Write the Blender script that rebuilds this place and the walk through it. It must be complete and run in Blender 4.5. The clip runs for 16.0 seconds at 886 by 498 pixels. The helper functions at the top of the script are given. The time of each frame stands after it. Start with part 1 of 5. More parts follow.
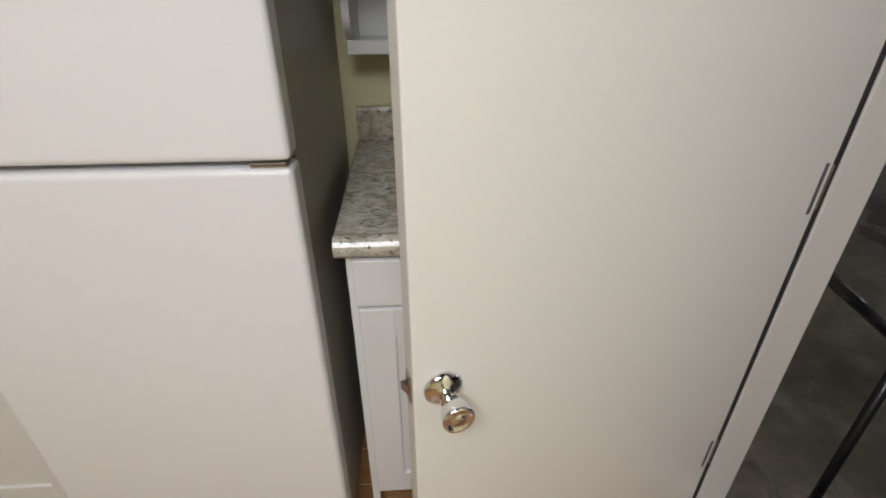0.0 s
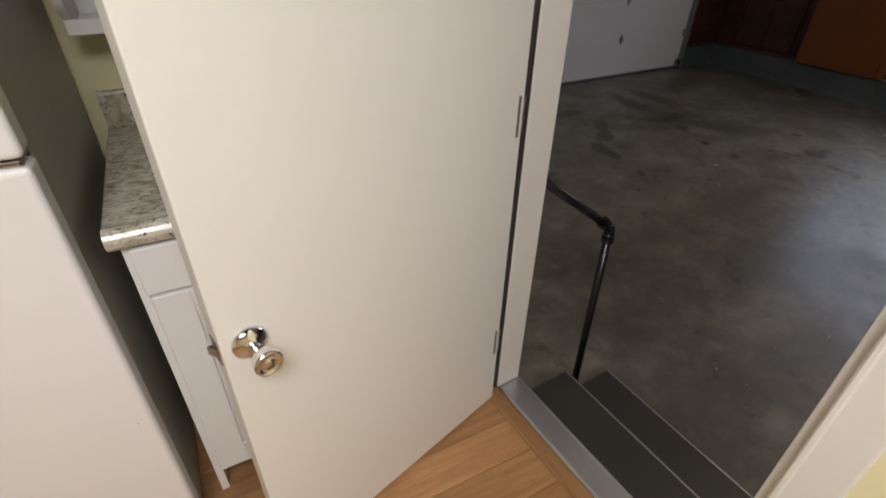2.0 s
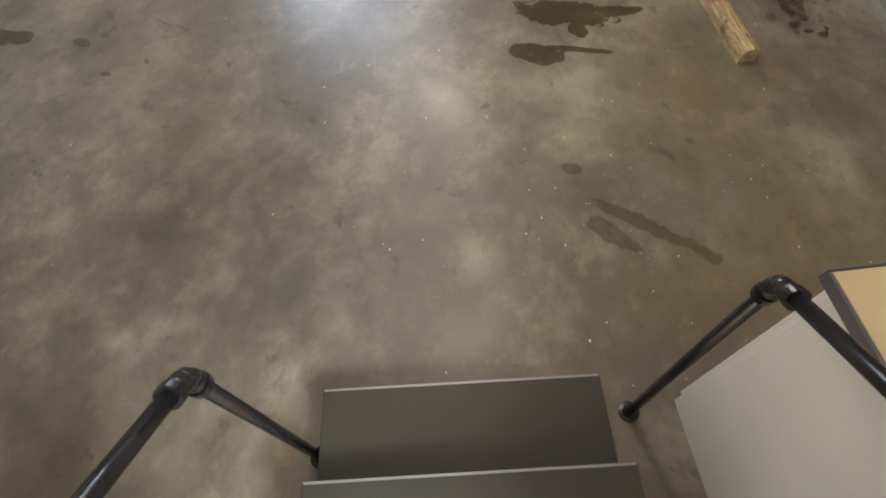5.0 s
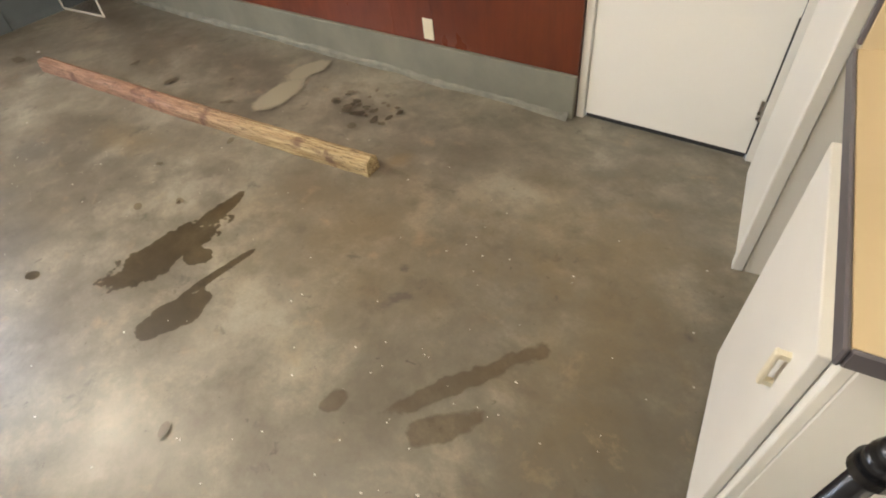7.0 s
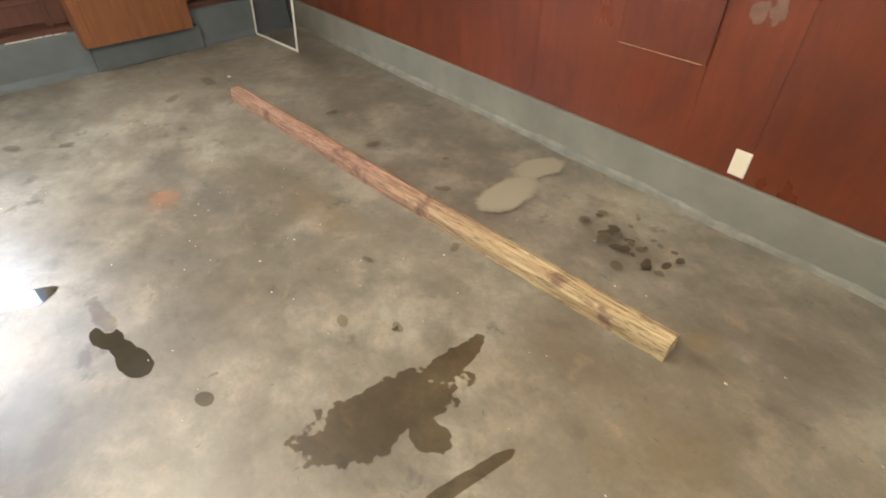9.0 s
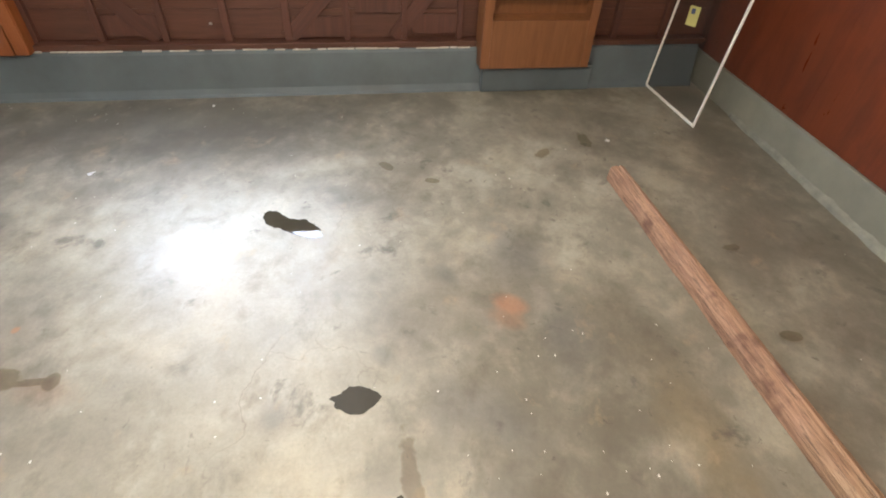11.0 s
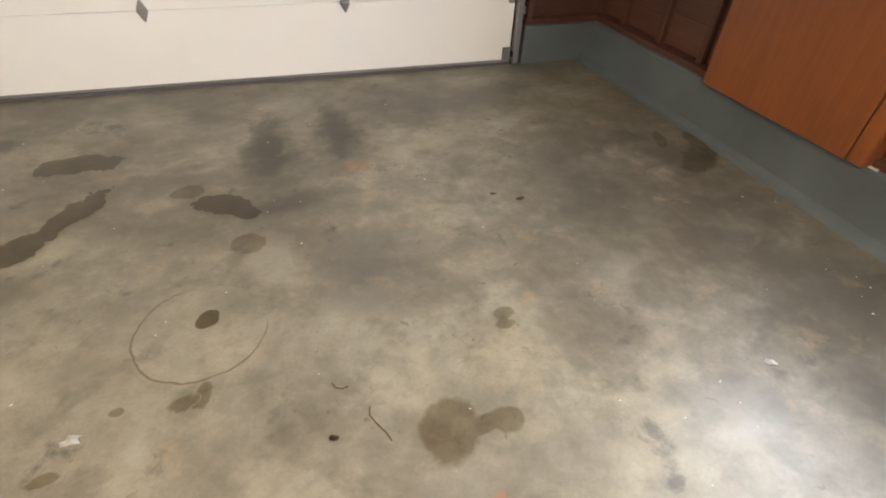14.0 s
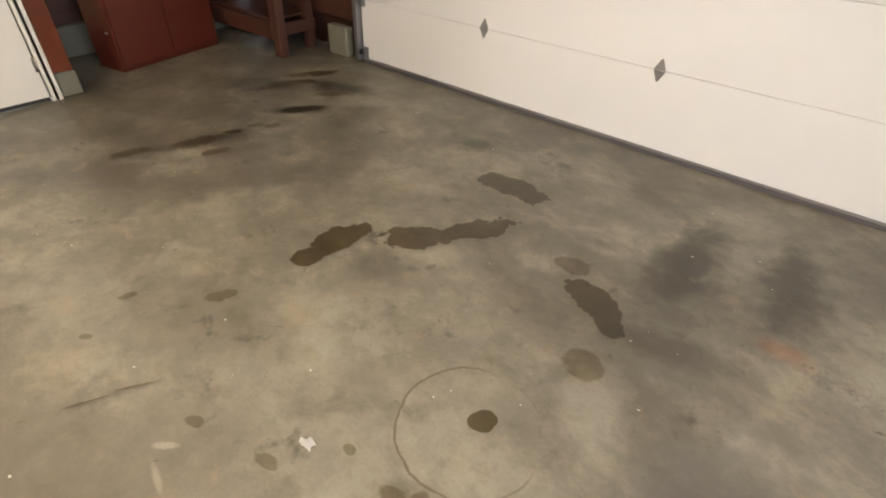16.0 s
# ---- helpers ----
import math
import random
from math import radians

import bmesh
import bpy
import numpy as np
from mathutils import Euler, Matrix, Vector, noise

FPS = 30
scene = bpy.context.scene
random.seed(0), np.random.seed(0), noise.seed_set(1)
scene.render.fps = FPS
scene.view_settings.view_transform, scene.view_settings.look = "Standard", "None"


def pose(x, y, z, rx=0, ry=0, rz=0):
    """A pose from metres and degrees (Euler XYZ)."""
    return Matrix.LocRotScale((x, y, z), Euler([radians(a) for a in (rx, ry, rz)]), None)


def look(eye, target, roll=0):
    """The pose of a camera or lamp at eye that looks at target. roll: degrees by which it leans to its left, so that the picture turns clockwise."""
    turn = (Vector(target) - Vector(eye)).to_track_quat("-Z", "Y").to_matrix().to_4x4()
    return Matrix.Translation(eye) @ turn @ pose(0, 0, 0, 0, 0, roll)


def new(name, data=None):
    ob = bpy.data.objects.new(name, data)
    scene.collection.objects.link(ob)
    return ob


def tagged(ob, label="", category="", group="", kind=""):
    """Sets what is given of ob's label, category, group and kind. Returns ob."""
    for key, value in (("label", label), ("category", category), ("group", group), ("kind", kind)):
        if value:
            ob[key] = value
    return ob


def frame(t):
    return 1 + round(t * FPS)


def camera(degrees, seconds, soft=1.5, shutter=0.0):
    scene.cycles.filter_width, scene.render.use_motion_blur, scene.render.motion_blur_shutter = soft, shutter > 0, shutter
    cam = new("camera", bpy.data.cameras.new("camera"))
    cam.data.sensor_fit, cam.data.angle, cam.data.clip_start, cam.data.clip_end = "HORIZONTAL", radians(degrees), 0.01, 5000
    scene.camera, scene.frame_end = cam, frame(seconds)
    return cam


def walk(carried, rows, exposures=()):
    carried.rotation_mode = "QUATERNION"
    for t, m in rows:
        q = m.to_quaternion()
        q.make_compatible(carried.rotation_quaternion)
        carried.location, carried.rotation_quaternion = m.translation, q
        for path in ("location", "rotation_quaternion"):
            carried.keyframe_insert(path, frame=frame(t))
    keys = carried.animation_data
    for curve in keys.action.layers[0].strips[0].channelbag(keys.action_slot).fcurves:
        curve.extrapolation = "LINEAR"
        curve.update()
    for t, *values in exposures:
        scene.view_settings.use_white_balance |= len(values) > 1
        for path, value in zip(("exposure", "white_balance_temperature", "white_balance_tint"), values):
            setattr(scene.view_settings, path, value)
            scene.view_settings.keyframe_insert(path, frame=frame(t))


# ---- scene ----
cam = camera(83.13, 16.0, soft=1.9)
PATH = [
    (0.0, -0.703, -1.484, 1.402, 59.16, 0.04, -3.47),
    (0.5, -0.734, -1.502, 1.403, 59.61, -0.30, -2.89),
    (1.0, -0.744, -1.521, 1.424, 59.92, -0.12, -6.22),
    (1.5, -0.701, -1.569, 1.394, 61.07, -0.57, -15.99),
    (2.0, -0.666, -1.624, 1.440, 55.40, -0.87, -27.46),
    (2.5, -0.664, -1.490, 1.382, 50.39, 1.51, -44.78),
    (3.0, -0.516, -1.347, 1.338, 43.73, 3.75, -59.28),
    (3.5, -0.296, -1.226, 1.314, 39.69, 4.20, -71.06),
    (6.0, 0.697, -0.983, 1.276, 30.62, 1.75, -109.32),
    (6.5, 0.851, -1.117, 1.146, 35.40, 3.62, -128.44),
    (7.0, 0.945, -1.215, 0.995, 43.97, 5.84, -143.55),
    (7.5, 1.167, -1.328, 0.948, 46.83, 4.71, -146.23),
    (8.0, 1.475, -1.293, 0.948, 47.80, 2.50, -144.15),
    (8.5, 1.808, -1.218, 0.945, 49.55, 1.09, -137.85),
    (9.0, 2.161, -1.199, 0.927, 50.48, 0.04, -129.86),
    (11.5, 3.502, -0.862, 1.089, 48.94, -2.33, -84.60),
    (12.0, 3.716, -0.677, 1.026, 49.79, -1.97, -73.27),
    (12.5, 3.946, -0.572, 0.956, 50.17, -1.10, -58.33),
    (13.0, 4.050, -0.429, 1.039, 48.61, -1.53, -45.73),
    (13.5, 4.136, -0.195, 0.975, 48.82, -1.55, -32.59),
    (14.0, 4.262, -0.084, 0.941, 49.26, -1.82, -15.69),
    (14.5, 4.322, 0.005, 0.904, 49.85, -2.49, -0.48),
    (15.0, 4.284, 0.164, 0.893, 49.92, -1.11, 11.46),
    (15.5, 4.199, 0.329, 0.872, 50.94, -1.82, 23.86),
    (16.0, 4.244, 0.503, 0.891, 52.26, -1.92, 39.31),
]
EXPOSURES = [(0.0, 0.0, 5700, 10), (0.5, -0.1, 5700, 10), (1.0, -0.12, 5700, 10), (1.5, 0.0, 5800, 12), (2.0, 0.15, 6000, 13), (2.5, 0.25, 6050, 15), (3.0, 0.32, 6000, 14), (3.7, 1.1, 5950, 12),
             (6.0, 2.62, 6000, 8), (7.0, 2.85, 6150, 8), (9.0, 3.12, 6050, 8), (11.5, 2.95, 6050, 8), (12.5, 2.80, 6400, 8), (16.0, 2.90, 7000, 10)]
walk(cam, [(t, pose(x, y, z, rx, ry, rz)) for t, x, y, z, rx, ry, rz in PATH], EXPOSURES)

# ---- world and lights ----
GZ = -0.466          # garage floor level; the kitchen floor is at 0
world = bpy.data.worlds.new("sky")
scene.world = world
world.use_nodes = True
wn = world.node_tree
sky = wn.nodes.new("ShaderNodeTexSky")
sky.sky_type, sky.sun_disc = 'NISHITA', False
sky.sun_elevation, sky.sun_rotation = radians(40), radians(200)
wn.nodes["Background"].inputs[1].default_value = 0.12
wn.links.new(sky.outputs[0], wn.nodes["Background"].inputs[0])
sun_data = bpy.data.lights.new("sun", 'SUN')
sun_data.energy, sun_data.angle, sun_data.color = 1.0, radians(12), (1.0, 0.95, 0.88)
sun = new("sun", sun_data)
sun.matrix_world = look((-6, 18, 16), (0, 0, 0))


def area(name, at, target, w, h, watts, color):
    d = bpy.data.lights.new(name, 'AREA')
    d.shape, d.size, d.size_y, d.energy, d.color = 'RECTANGLE', w, h, watts, color
    ob = new(name, d)
    ob.matrix_world = look(at, target)
    return ob


def bulb_light(name, at, watts, color, radius=0.04):
    d = bpy.data.lights.new(name, 'POINT')
    d.energy, d.color, d.shadow_soft_size = watts, color, radius
    ob = new(name, d)
    ob.location = at
    return ob


area("window_light", (6.83, 0.39, 1.32), (5.0, 0.25, 0.9), 1.7, 0.85, 15, (0.78, 0.86, 1.0))
bulb_light("bulb_light", (2.21, -1.05, 1.93), 14, (1.0, 0.83, 0.62))
bulb_light("bulb_light", (4.43, -0.83, 1.93), 19, (1.0, 0.83, 0.62))
area("kitchen_light", (-0.95, -2.35, 2.36), (-0.85, -2.1, 0), 0.9, 0.9, 56, (1.0, 0.95, 0.89))

# ---- materials ----
def mat(name):
    m = bpy.data.materials.new(name)
    m.use_nodes = True
    nt = m.node_tree
    return m, nt, nt.nodes["Principled BSDF"]


def node(nt, kind, **values):
    n = nt.nodes.new(kind)
    for k, v in values.items():
        n.inputs[k].default_value = v
    return n


def coords(nt, scale=(1, 1, 1), turn=(0, 0, 0), move=(0, 0, 0)):
    tc = nt.nodes.new("ShaderNodeTexCoord")
    mp = node(nt, "ShaderNodeMapping", Scale=scale, Rotation=turn, Location=move)
    nt.links.new(tc.outputs["Object"], mp.inputs[0])
    return mp.outputs[0]


def noise_tex(nt, vec, scale, detail=4.0, rough=0.55, warp=0.0):
    n = node(nt, "ShaderNodeTexNoise", Scale=scale, Detail=detail, Roughness=rough, Distortion=warp)
    nt.links.new(vec, n.inputs["Vector"])
    return n.outputs[0]


def ramp(nt, fac, stops):
    r = nt.nodes.new("ShaderNodeValToRGB")
    e = r.color_ramp.elements
    while len(e) < len(stops):
        e.new(0.5)
    for el, (p, c) in zip(e, stops):
        el.position = p
        el.color = (c, c, c, 1) if isinstance(c, (int, float)) else (*c, 1)
    nt.links.new(fac, r.inputs[0])
    return r.outputs[0]


def mix(nt, fac, a, b, how='MIX'):
    m = nt.nodes.new("ShaderNodeMix")
    m.data_type, m.blend_type = 'RGBA', how
    for k, v in ((0, fac), (6, a), (7, b)):
        if isinstance(v, bpy.types.NodeSocket):
            nt.links.new(v, m.inputs[k])
        elif k == 0:
            m.inputs[k].default_value = v
        else:
            m.inputs[k].default_value = (*v, 1)
    return m.outputs[2]


def math_node(nt, op, a, b=0.0):
    m = nt.nodes.new("ShaderNodeMath")
    m.operation = op
    for sock, v in zip(m.inputs, (a, b)):
        if isinstance(v, bpy.types.NodeSocket):
            nt.links.new(v, sock)
        else:
            sock.default_value = v
    return m.outputs[0]


def bump(nt, bsdf, height, strength=0.3, distance=0.002):
    b = node(nt, "ShaderNodeBump", Strength=strength, Distance=distance)
    nt.links.new(height, b.inputs["Height"])
    nt.links.new(b.outputs[0], bsdf.inputs["Normal"])


def painted(name, color, rough=0.45, dirt=0.12, grain=140.0, strength=0.12, metal=0.0, big=1.6):
    """Paint or plain finish: two scales of faint variation, a fine relief and a few scuffs."""
    m, nt, b = mat(name)
    v = coords(nt)
    large = noise_tex(nt, v, big, 5, 0.6)
    fine = noise_tex(nt, v, grain, 3)
    dark = tuple(c * (1 - dirt) for c in color)
    c1 = mix(nt, ramp(nt, large, [(0.3, 0.0), (0.75, 1.0)]), dark, color)
    c2 = mix(nt, ramp(nt, fine, [(0.3, 0.0), (0.7, 0.12)]), c1, tuple(c * 0.9 for c in color))
    nt.links.new(c2, b.inputs["Base Color"])
    rv = 0.03 if dirt < 0.05 else 0.16
    nt.links.new(ramp(nt, large, [(0.2, rough * (1 - rv)), (0.8, min(1, rough * (1 + rv)))]), b.inputs["Roughness"])
    b.inputs["Metallic"].default_value = metal
    bump(nt, b, fine, strength, 0.001)
    return m


M_YELLOW = painted("yellow_wall_paint", (0.79, 0.73, 0.45), 0.6, 0.06, 220, 0.15)
M_TRIM = painted("white_trim_paint", (0.76, 0.74, 0.68), 0.35, 0.08, 90, 0.08)
M_CABINET = painted("white_cabinet_paint", (0.80, 0.79, 0.76), 0.38, 0.04, 120, 0.05)
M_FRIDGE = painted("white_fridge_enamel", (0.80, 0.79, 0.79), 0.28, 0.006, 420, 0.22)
# sides turned away from the lamp: their shade is mixed into this grey-green
M_FRIDGE_SIDE = painted("shaded_fridge_side", (0.42, 0.41, 0.36), 0.45, 0.06, 420, 0.25)
M_DOOR = painted("white_door_paint", (0.78, 0.765, 0.71), 0.26, 0.010, 60, 0.05, big=1.2)
M_GDOOR = painted("white_garage_door_steel", (0.85, 0.855, 0.86), 0.5, 0.04, 160, 0.1)
M_WHITE_WALL = painted("white_garage_paint", (0.76, 0.74, 0.68), 0.5, 0.1, 120, 0.1)
M_CEIL = painted("ceiling_paint", (0.72, 0.70, 0.66), 0.8, 0.1, 80, 0.2)
M_BEIGE = painted("beige_bench_laminate", (0.62, 0.50, 0.31), 0.4, 0.12, 100, 0.05)
M_BLACK_PIPE = painted("black_pipe_paint", (0.012, 0.012, 0.014), 0.25, 0.3, 160, 0.3)
M_GREY_EDGE = painted("grey_plastic_edge", (0.12, 0.11, 0.12), 0.5, 0.2)
M_BASIN = painted("dull_grey_brown_enamel", (0.20, 0.165, 0.135), 0.4, 0.25, 60, 0.1)
M_IVORY = painted("ivory_plastic", (0.72, 0.66, 0.50), 0.35, 0.05)
M_RUBBER_GAP = painted("dark_rubber_and_gap", (0.03, 0.03, 0.03), 0.7, 0.3)
M_GALV = painted("galvanised_steel", (0.42, 0.42, 0.44), 0.45, 0.35, 90, 0.15, 0.85)
M_NICKEL = painted("brushed_nickel", (0.50, 0.46, 0.42), 0.28, 0.2, 200, 0.05, 1.0)
M_CHROME = painted("polished_chrome", (0.80, 0.80, 0.81), 0.08, 0.05, 60, 0.01, 1.0)
M_BRASS = painted("worn_brass", (0.55, 0.38, 0.14), 0.25, 0.3, 90, 0.05, 1.0)
M_ALU = painted("worn_aluminium", (0.62, 0.63, 0.66), 0.32, 0.3, 70, 0.2, 0.9)
M_STEP = painted("dark_painted_step", (0.040, 0.038, 0.030), 0.45, 0.35, 60, 0.3)
M_CONC_CURB = painted("grey_green_concrete_curb", (0.235, 0.230, 0.180), 0.75, 0.35, 40, 0.6, big=3)
M_FILLET = painted("ragged_grey_mortar", (0.27, 0.265, 0.215), 0.8, 0.5, 40, 0.7, big=9)
M_BLUE_CURB = painted("blue_grey_painted_curb", (0.115, 0.140, 0.155), 0.6, 0.35, 50, 0.5, big=3)
M_SMEAR_PALE = painted("bare_pale_plywood", (0.45, 0.28, 0.16), 0.6, 0.4, 60, 0.2, big=20)
M_CAULK = painted("cracked_white_caulk", (0.62, 0.58, 0.52), 0.7, 0.35, 60, 0.3, big=12)
M_REDCAB = painted("red_brown_paint", (0.12, 0.022, 0.012), 0.4, 0.25, 60, 0.15)
M_GLASS, _nt, _b = mat("window_glass")
_b.inputs["Base Color"].default_value = (1, 1, 1, 1)
_b.inputs["Roughness"].default_value, _b.inputs["Transmission Weight"].default_value = 0.0, 1.0
M_DIFF, _nt, _b = mat("lamp_diffuser")
_b.inputs["Emission Color"].default_value, _b.inputs["Emission Strength"].default_value = (1, 0.94, 0.85, 1), 3.0


def wood(name, light, dark, rough=0.45, axis=0, ring=9.0, strength=0.25, spread=0.35):
    """Grain that runs along the given axis of the object, with tone set per object."""
    m, nt, b = mat(name)
    sc = [14.0, 14.0, 14.0]
    sc[axis] = 0.9
    oi = nt.nodes.new("ShaderNodeObjectInfo")
    tc = nt.nodes.new("ShaderNodeTexCoord")
    add = nt.nodes.new("ShaderNodeVectorMath")
    add.operation = 'ADD'
    comb = nt.nodes.new("ShaderNodeCombineXYZ")
    far = math_node(nt, 'MULTIPLY', oi.outputs["Random"], 37.0)
    for s in comb.inputs:
        nt.links.new(far, s)
    nt.links.new(tc.outputs["Object"], add.inputs[0])
    nt.links.new(comb.outputs[0], add.inputs[1])
    mp = node(nt, "ShaderNodeMapping", Scale=sc)
    nt.links.new(add.outputs[0], mp.inputs[0])
    grain = noise_tex(nt, mp.outputs[0], ring * 0.35, 6, 0.6, 1.2)
    fine = noise_tex(nt, mp.outputs[0], ring * 3, 4, 0.6)
    cloud = noise_tex(nt, add.outputs[0], 1.7, 3)
    f = mix(nt, 0.35, grain, fine)
    c = mix(nt, ramp(nt, f, [(0.32, 0.0), (0.62, 1.0)]), dark, light)
    tone = math_node(nt, 'ADD', math_node(nt, 'MULTIPLY', oi.outputs["Random"], spread), 1 - spread * 0.6)
    shade = mix(nt, 1.0, c, tone, 'MULTIPLY')
    c2 = mix(nt, ramp(nt, cloud, [(0.35, 0.25), (0.7, 0.0)]), shade, tuple(v * 0.5 for v in dark))
    nt.links.new(c2, b.inputs["Base Color"])
    nt.links.new(ramp(nt, fine, [(0.2, rough * 0.8), (0.8, min(1, rough * 1.25))]), b.inputs["Roughness"])
    bump(nt, b, f, strength, 0.002)
    return m


M_PLANK = wood("oak_laminate", (0.46, 0.25, 0.105), (0.27, 0.125, 0.045), 0.35, 0, 6, 0.1)
M_STRIP = wood("oak_strip", (0.40, 0.21, 0.085), (0.20, 0.095, 0.035), 0.4, 1, 6, 0.15)


def stained_ply():
    """Red-brown stain on smooth plywood: cloudy tone, faint upright grain, a worn satin lacquer."""
    m, nt, b = mat("red_stained_plywood")
    v = coords(nt)
    up = coords(nt, (11.0, 11.0, 0.5))
    cloud = noise_tex(nt, v, 1.4, 5, 0.6, 0.2)
    blotch = noise_tex(nt, coords(nt, (1.0, 1.0, 0.35)), 5.5, 5, 0.62, 0.4)
    grain = noise_tex(nt, up, 3.0, 5, 0.6, 0.6)
    oi = nt.nodes.new("ShaderNodeObjectInfo")
    c = mix(nt, ramp(nt, cloud, [(0.30, 0.0), (0.70, 1.0)]), (0.112, 0.025, 0.009), (0.172, 0.043, 0.016))
    c = mix(nt, ramp(nt, blotch, [(0.34, 0.55), (0.52, 0.0)]), c, (0.070, 0.017, 0.008))
    c = mix(nt, ramp(nt, grain, [(0.36, 0.22), (0.60, 0.0)]), c, (0.060, 0.014, 0.007))
    tone = math_node(nt, 'ADD', math_node(nt, 'MULTIPLY', oi.outputs["Random"], 0.25), 0.86)
    nt.links.new(mix(nt, 1.0, c, tone, 'MULTIPLY'), b.inputs["Base Color"])
    nt.links.new(ramp(nt, blotch, [(0.30, 0.42), (0.70, 0.26)]), b.inputs["Roughness"])
    bump(nt, b, cloud, 0.10, 0.01)
    return m


M_RED_PLY = stained_ply()
M_REDWOOD = wood("dark_redwood_board", (0.122, 0.049, 0.031), (0.066, 0.025, 0.016), 0.5, 1, 5, 0.4, 0.45)
M_STUD = wood("redwood_stud", (0.115, 0.043, 0.028), (0.062, 0.023, 0.016), 0.6, 2, 5, 0.4, 0.25)
M_ORANGE = wood("orange_plywood", (0.33, 0.105, 0.030), (0.24, 0.070, 0.020), 0.4, 2, 4, 0.1)
M_BROWN_PLY = wood("brown_stained_plywood", (0.27, 0.115, 0.045), (0.17, 0.065, 0.025), 0.45, 2, 4, 0.1, 0.2)
M_PINE = wood("raw_pine", (0.50, 0.30, 0.14), (0.30, 0.15, 0.06), 0.6, 1, 6, 0.3)


def granite():
    m, nt, b = mat("speckled_granite_laminate")
    v = coords(nt)
    v2 = coords(nt, (1.0, 1.9, 1.0), (0, 0, 0.3))
    a = noise_tex(nt, v2, 62, 5, 0.7, 0.6)
    c = noise_tex(nt, v2, 30, 4, 0.65, 0.8)
    d = noise_tex(nt, v, 8, 3)
    base = mix(nt, ramp(nt, c, [(0.36, 0.0), (0.58, 1.0)]), (0.30, 0.27, 0.20), (0.62, 0.58, 0.48))
    warm = mix(nt, ramp(nt, d, [(0.45, 0.0), (0.7, 0.5)]), base, (0.42, 0.33, 0.20))
    dark = mix(nt, ramp(nt, a, [(0.36, 1.0), (0.43, 0.0)]), warm, (0.05, 0.043, 0.036))
    pale = mix(nt, ramp(nt, a, [(0.60, 0.0), (0.68, 0.85)]), dark, (0.78, 0.77, 0.72))
    nt.links.new(pale, b.inputs["Base Color"])
    b.inputs["Roughness"].default_value = 0.2
    bump(nt, b, a, 0.03, 0.001)
    return m


M_GRANITE = granite()


def blotch_mask(nt, v, wob, x, y, rx, ry, deg, soft=0.5):
    """1 inside a blotch with a broken edge, 0 outside: centre, half axes and turn on the floor."""
    mp = node(nt, "ShaderNodeMapping", Location=(x, y, 0), Rotation=(0, 0, radians(deg)), Scale=(rx, ry, 1))
    mp.vector_type = 'TEXTURE'
    nt.links.new(v, mp.inputs[0])
    flat = nt.nodes.new("ShaderNodeVectorMath")
    flat.operation = 'MULTIPLY'
    flat.inputs[1].default_value = (1, 1, 0)
    nt.links.new(mp.outputs[0], flat.inputs[0])
    ln = nt.nodes.new("ShaderNodeVectorMath")
    ln.operation = 'LENGTH'
    nt.links.new(flat.outputs[0], ln.inputs[0])
    d = math_node(nt, 'ADD', ln.outputs["Value"], math_node(nt, 'MULTIPLY', math_node(nt, 'SUBTRACT', wob, 0.5), 1.5))
    return ramp(nt, d, [(max(0.0, 1 - soft), 1.0), (1.0, 0.0)])


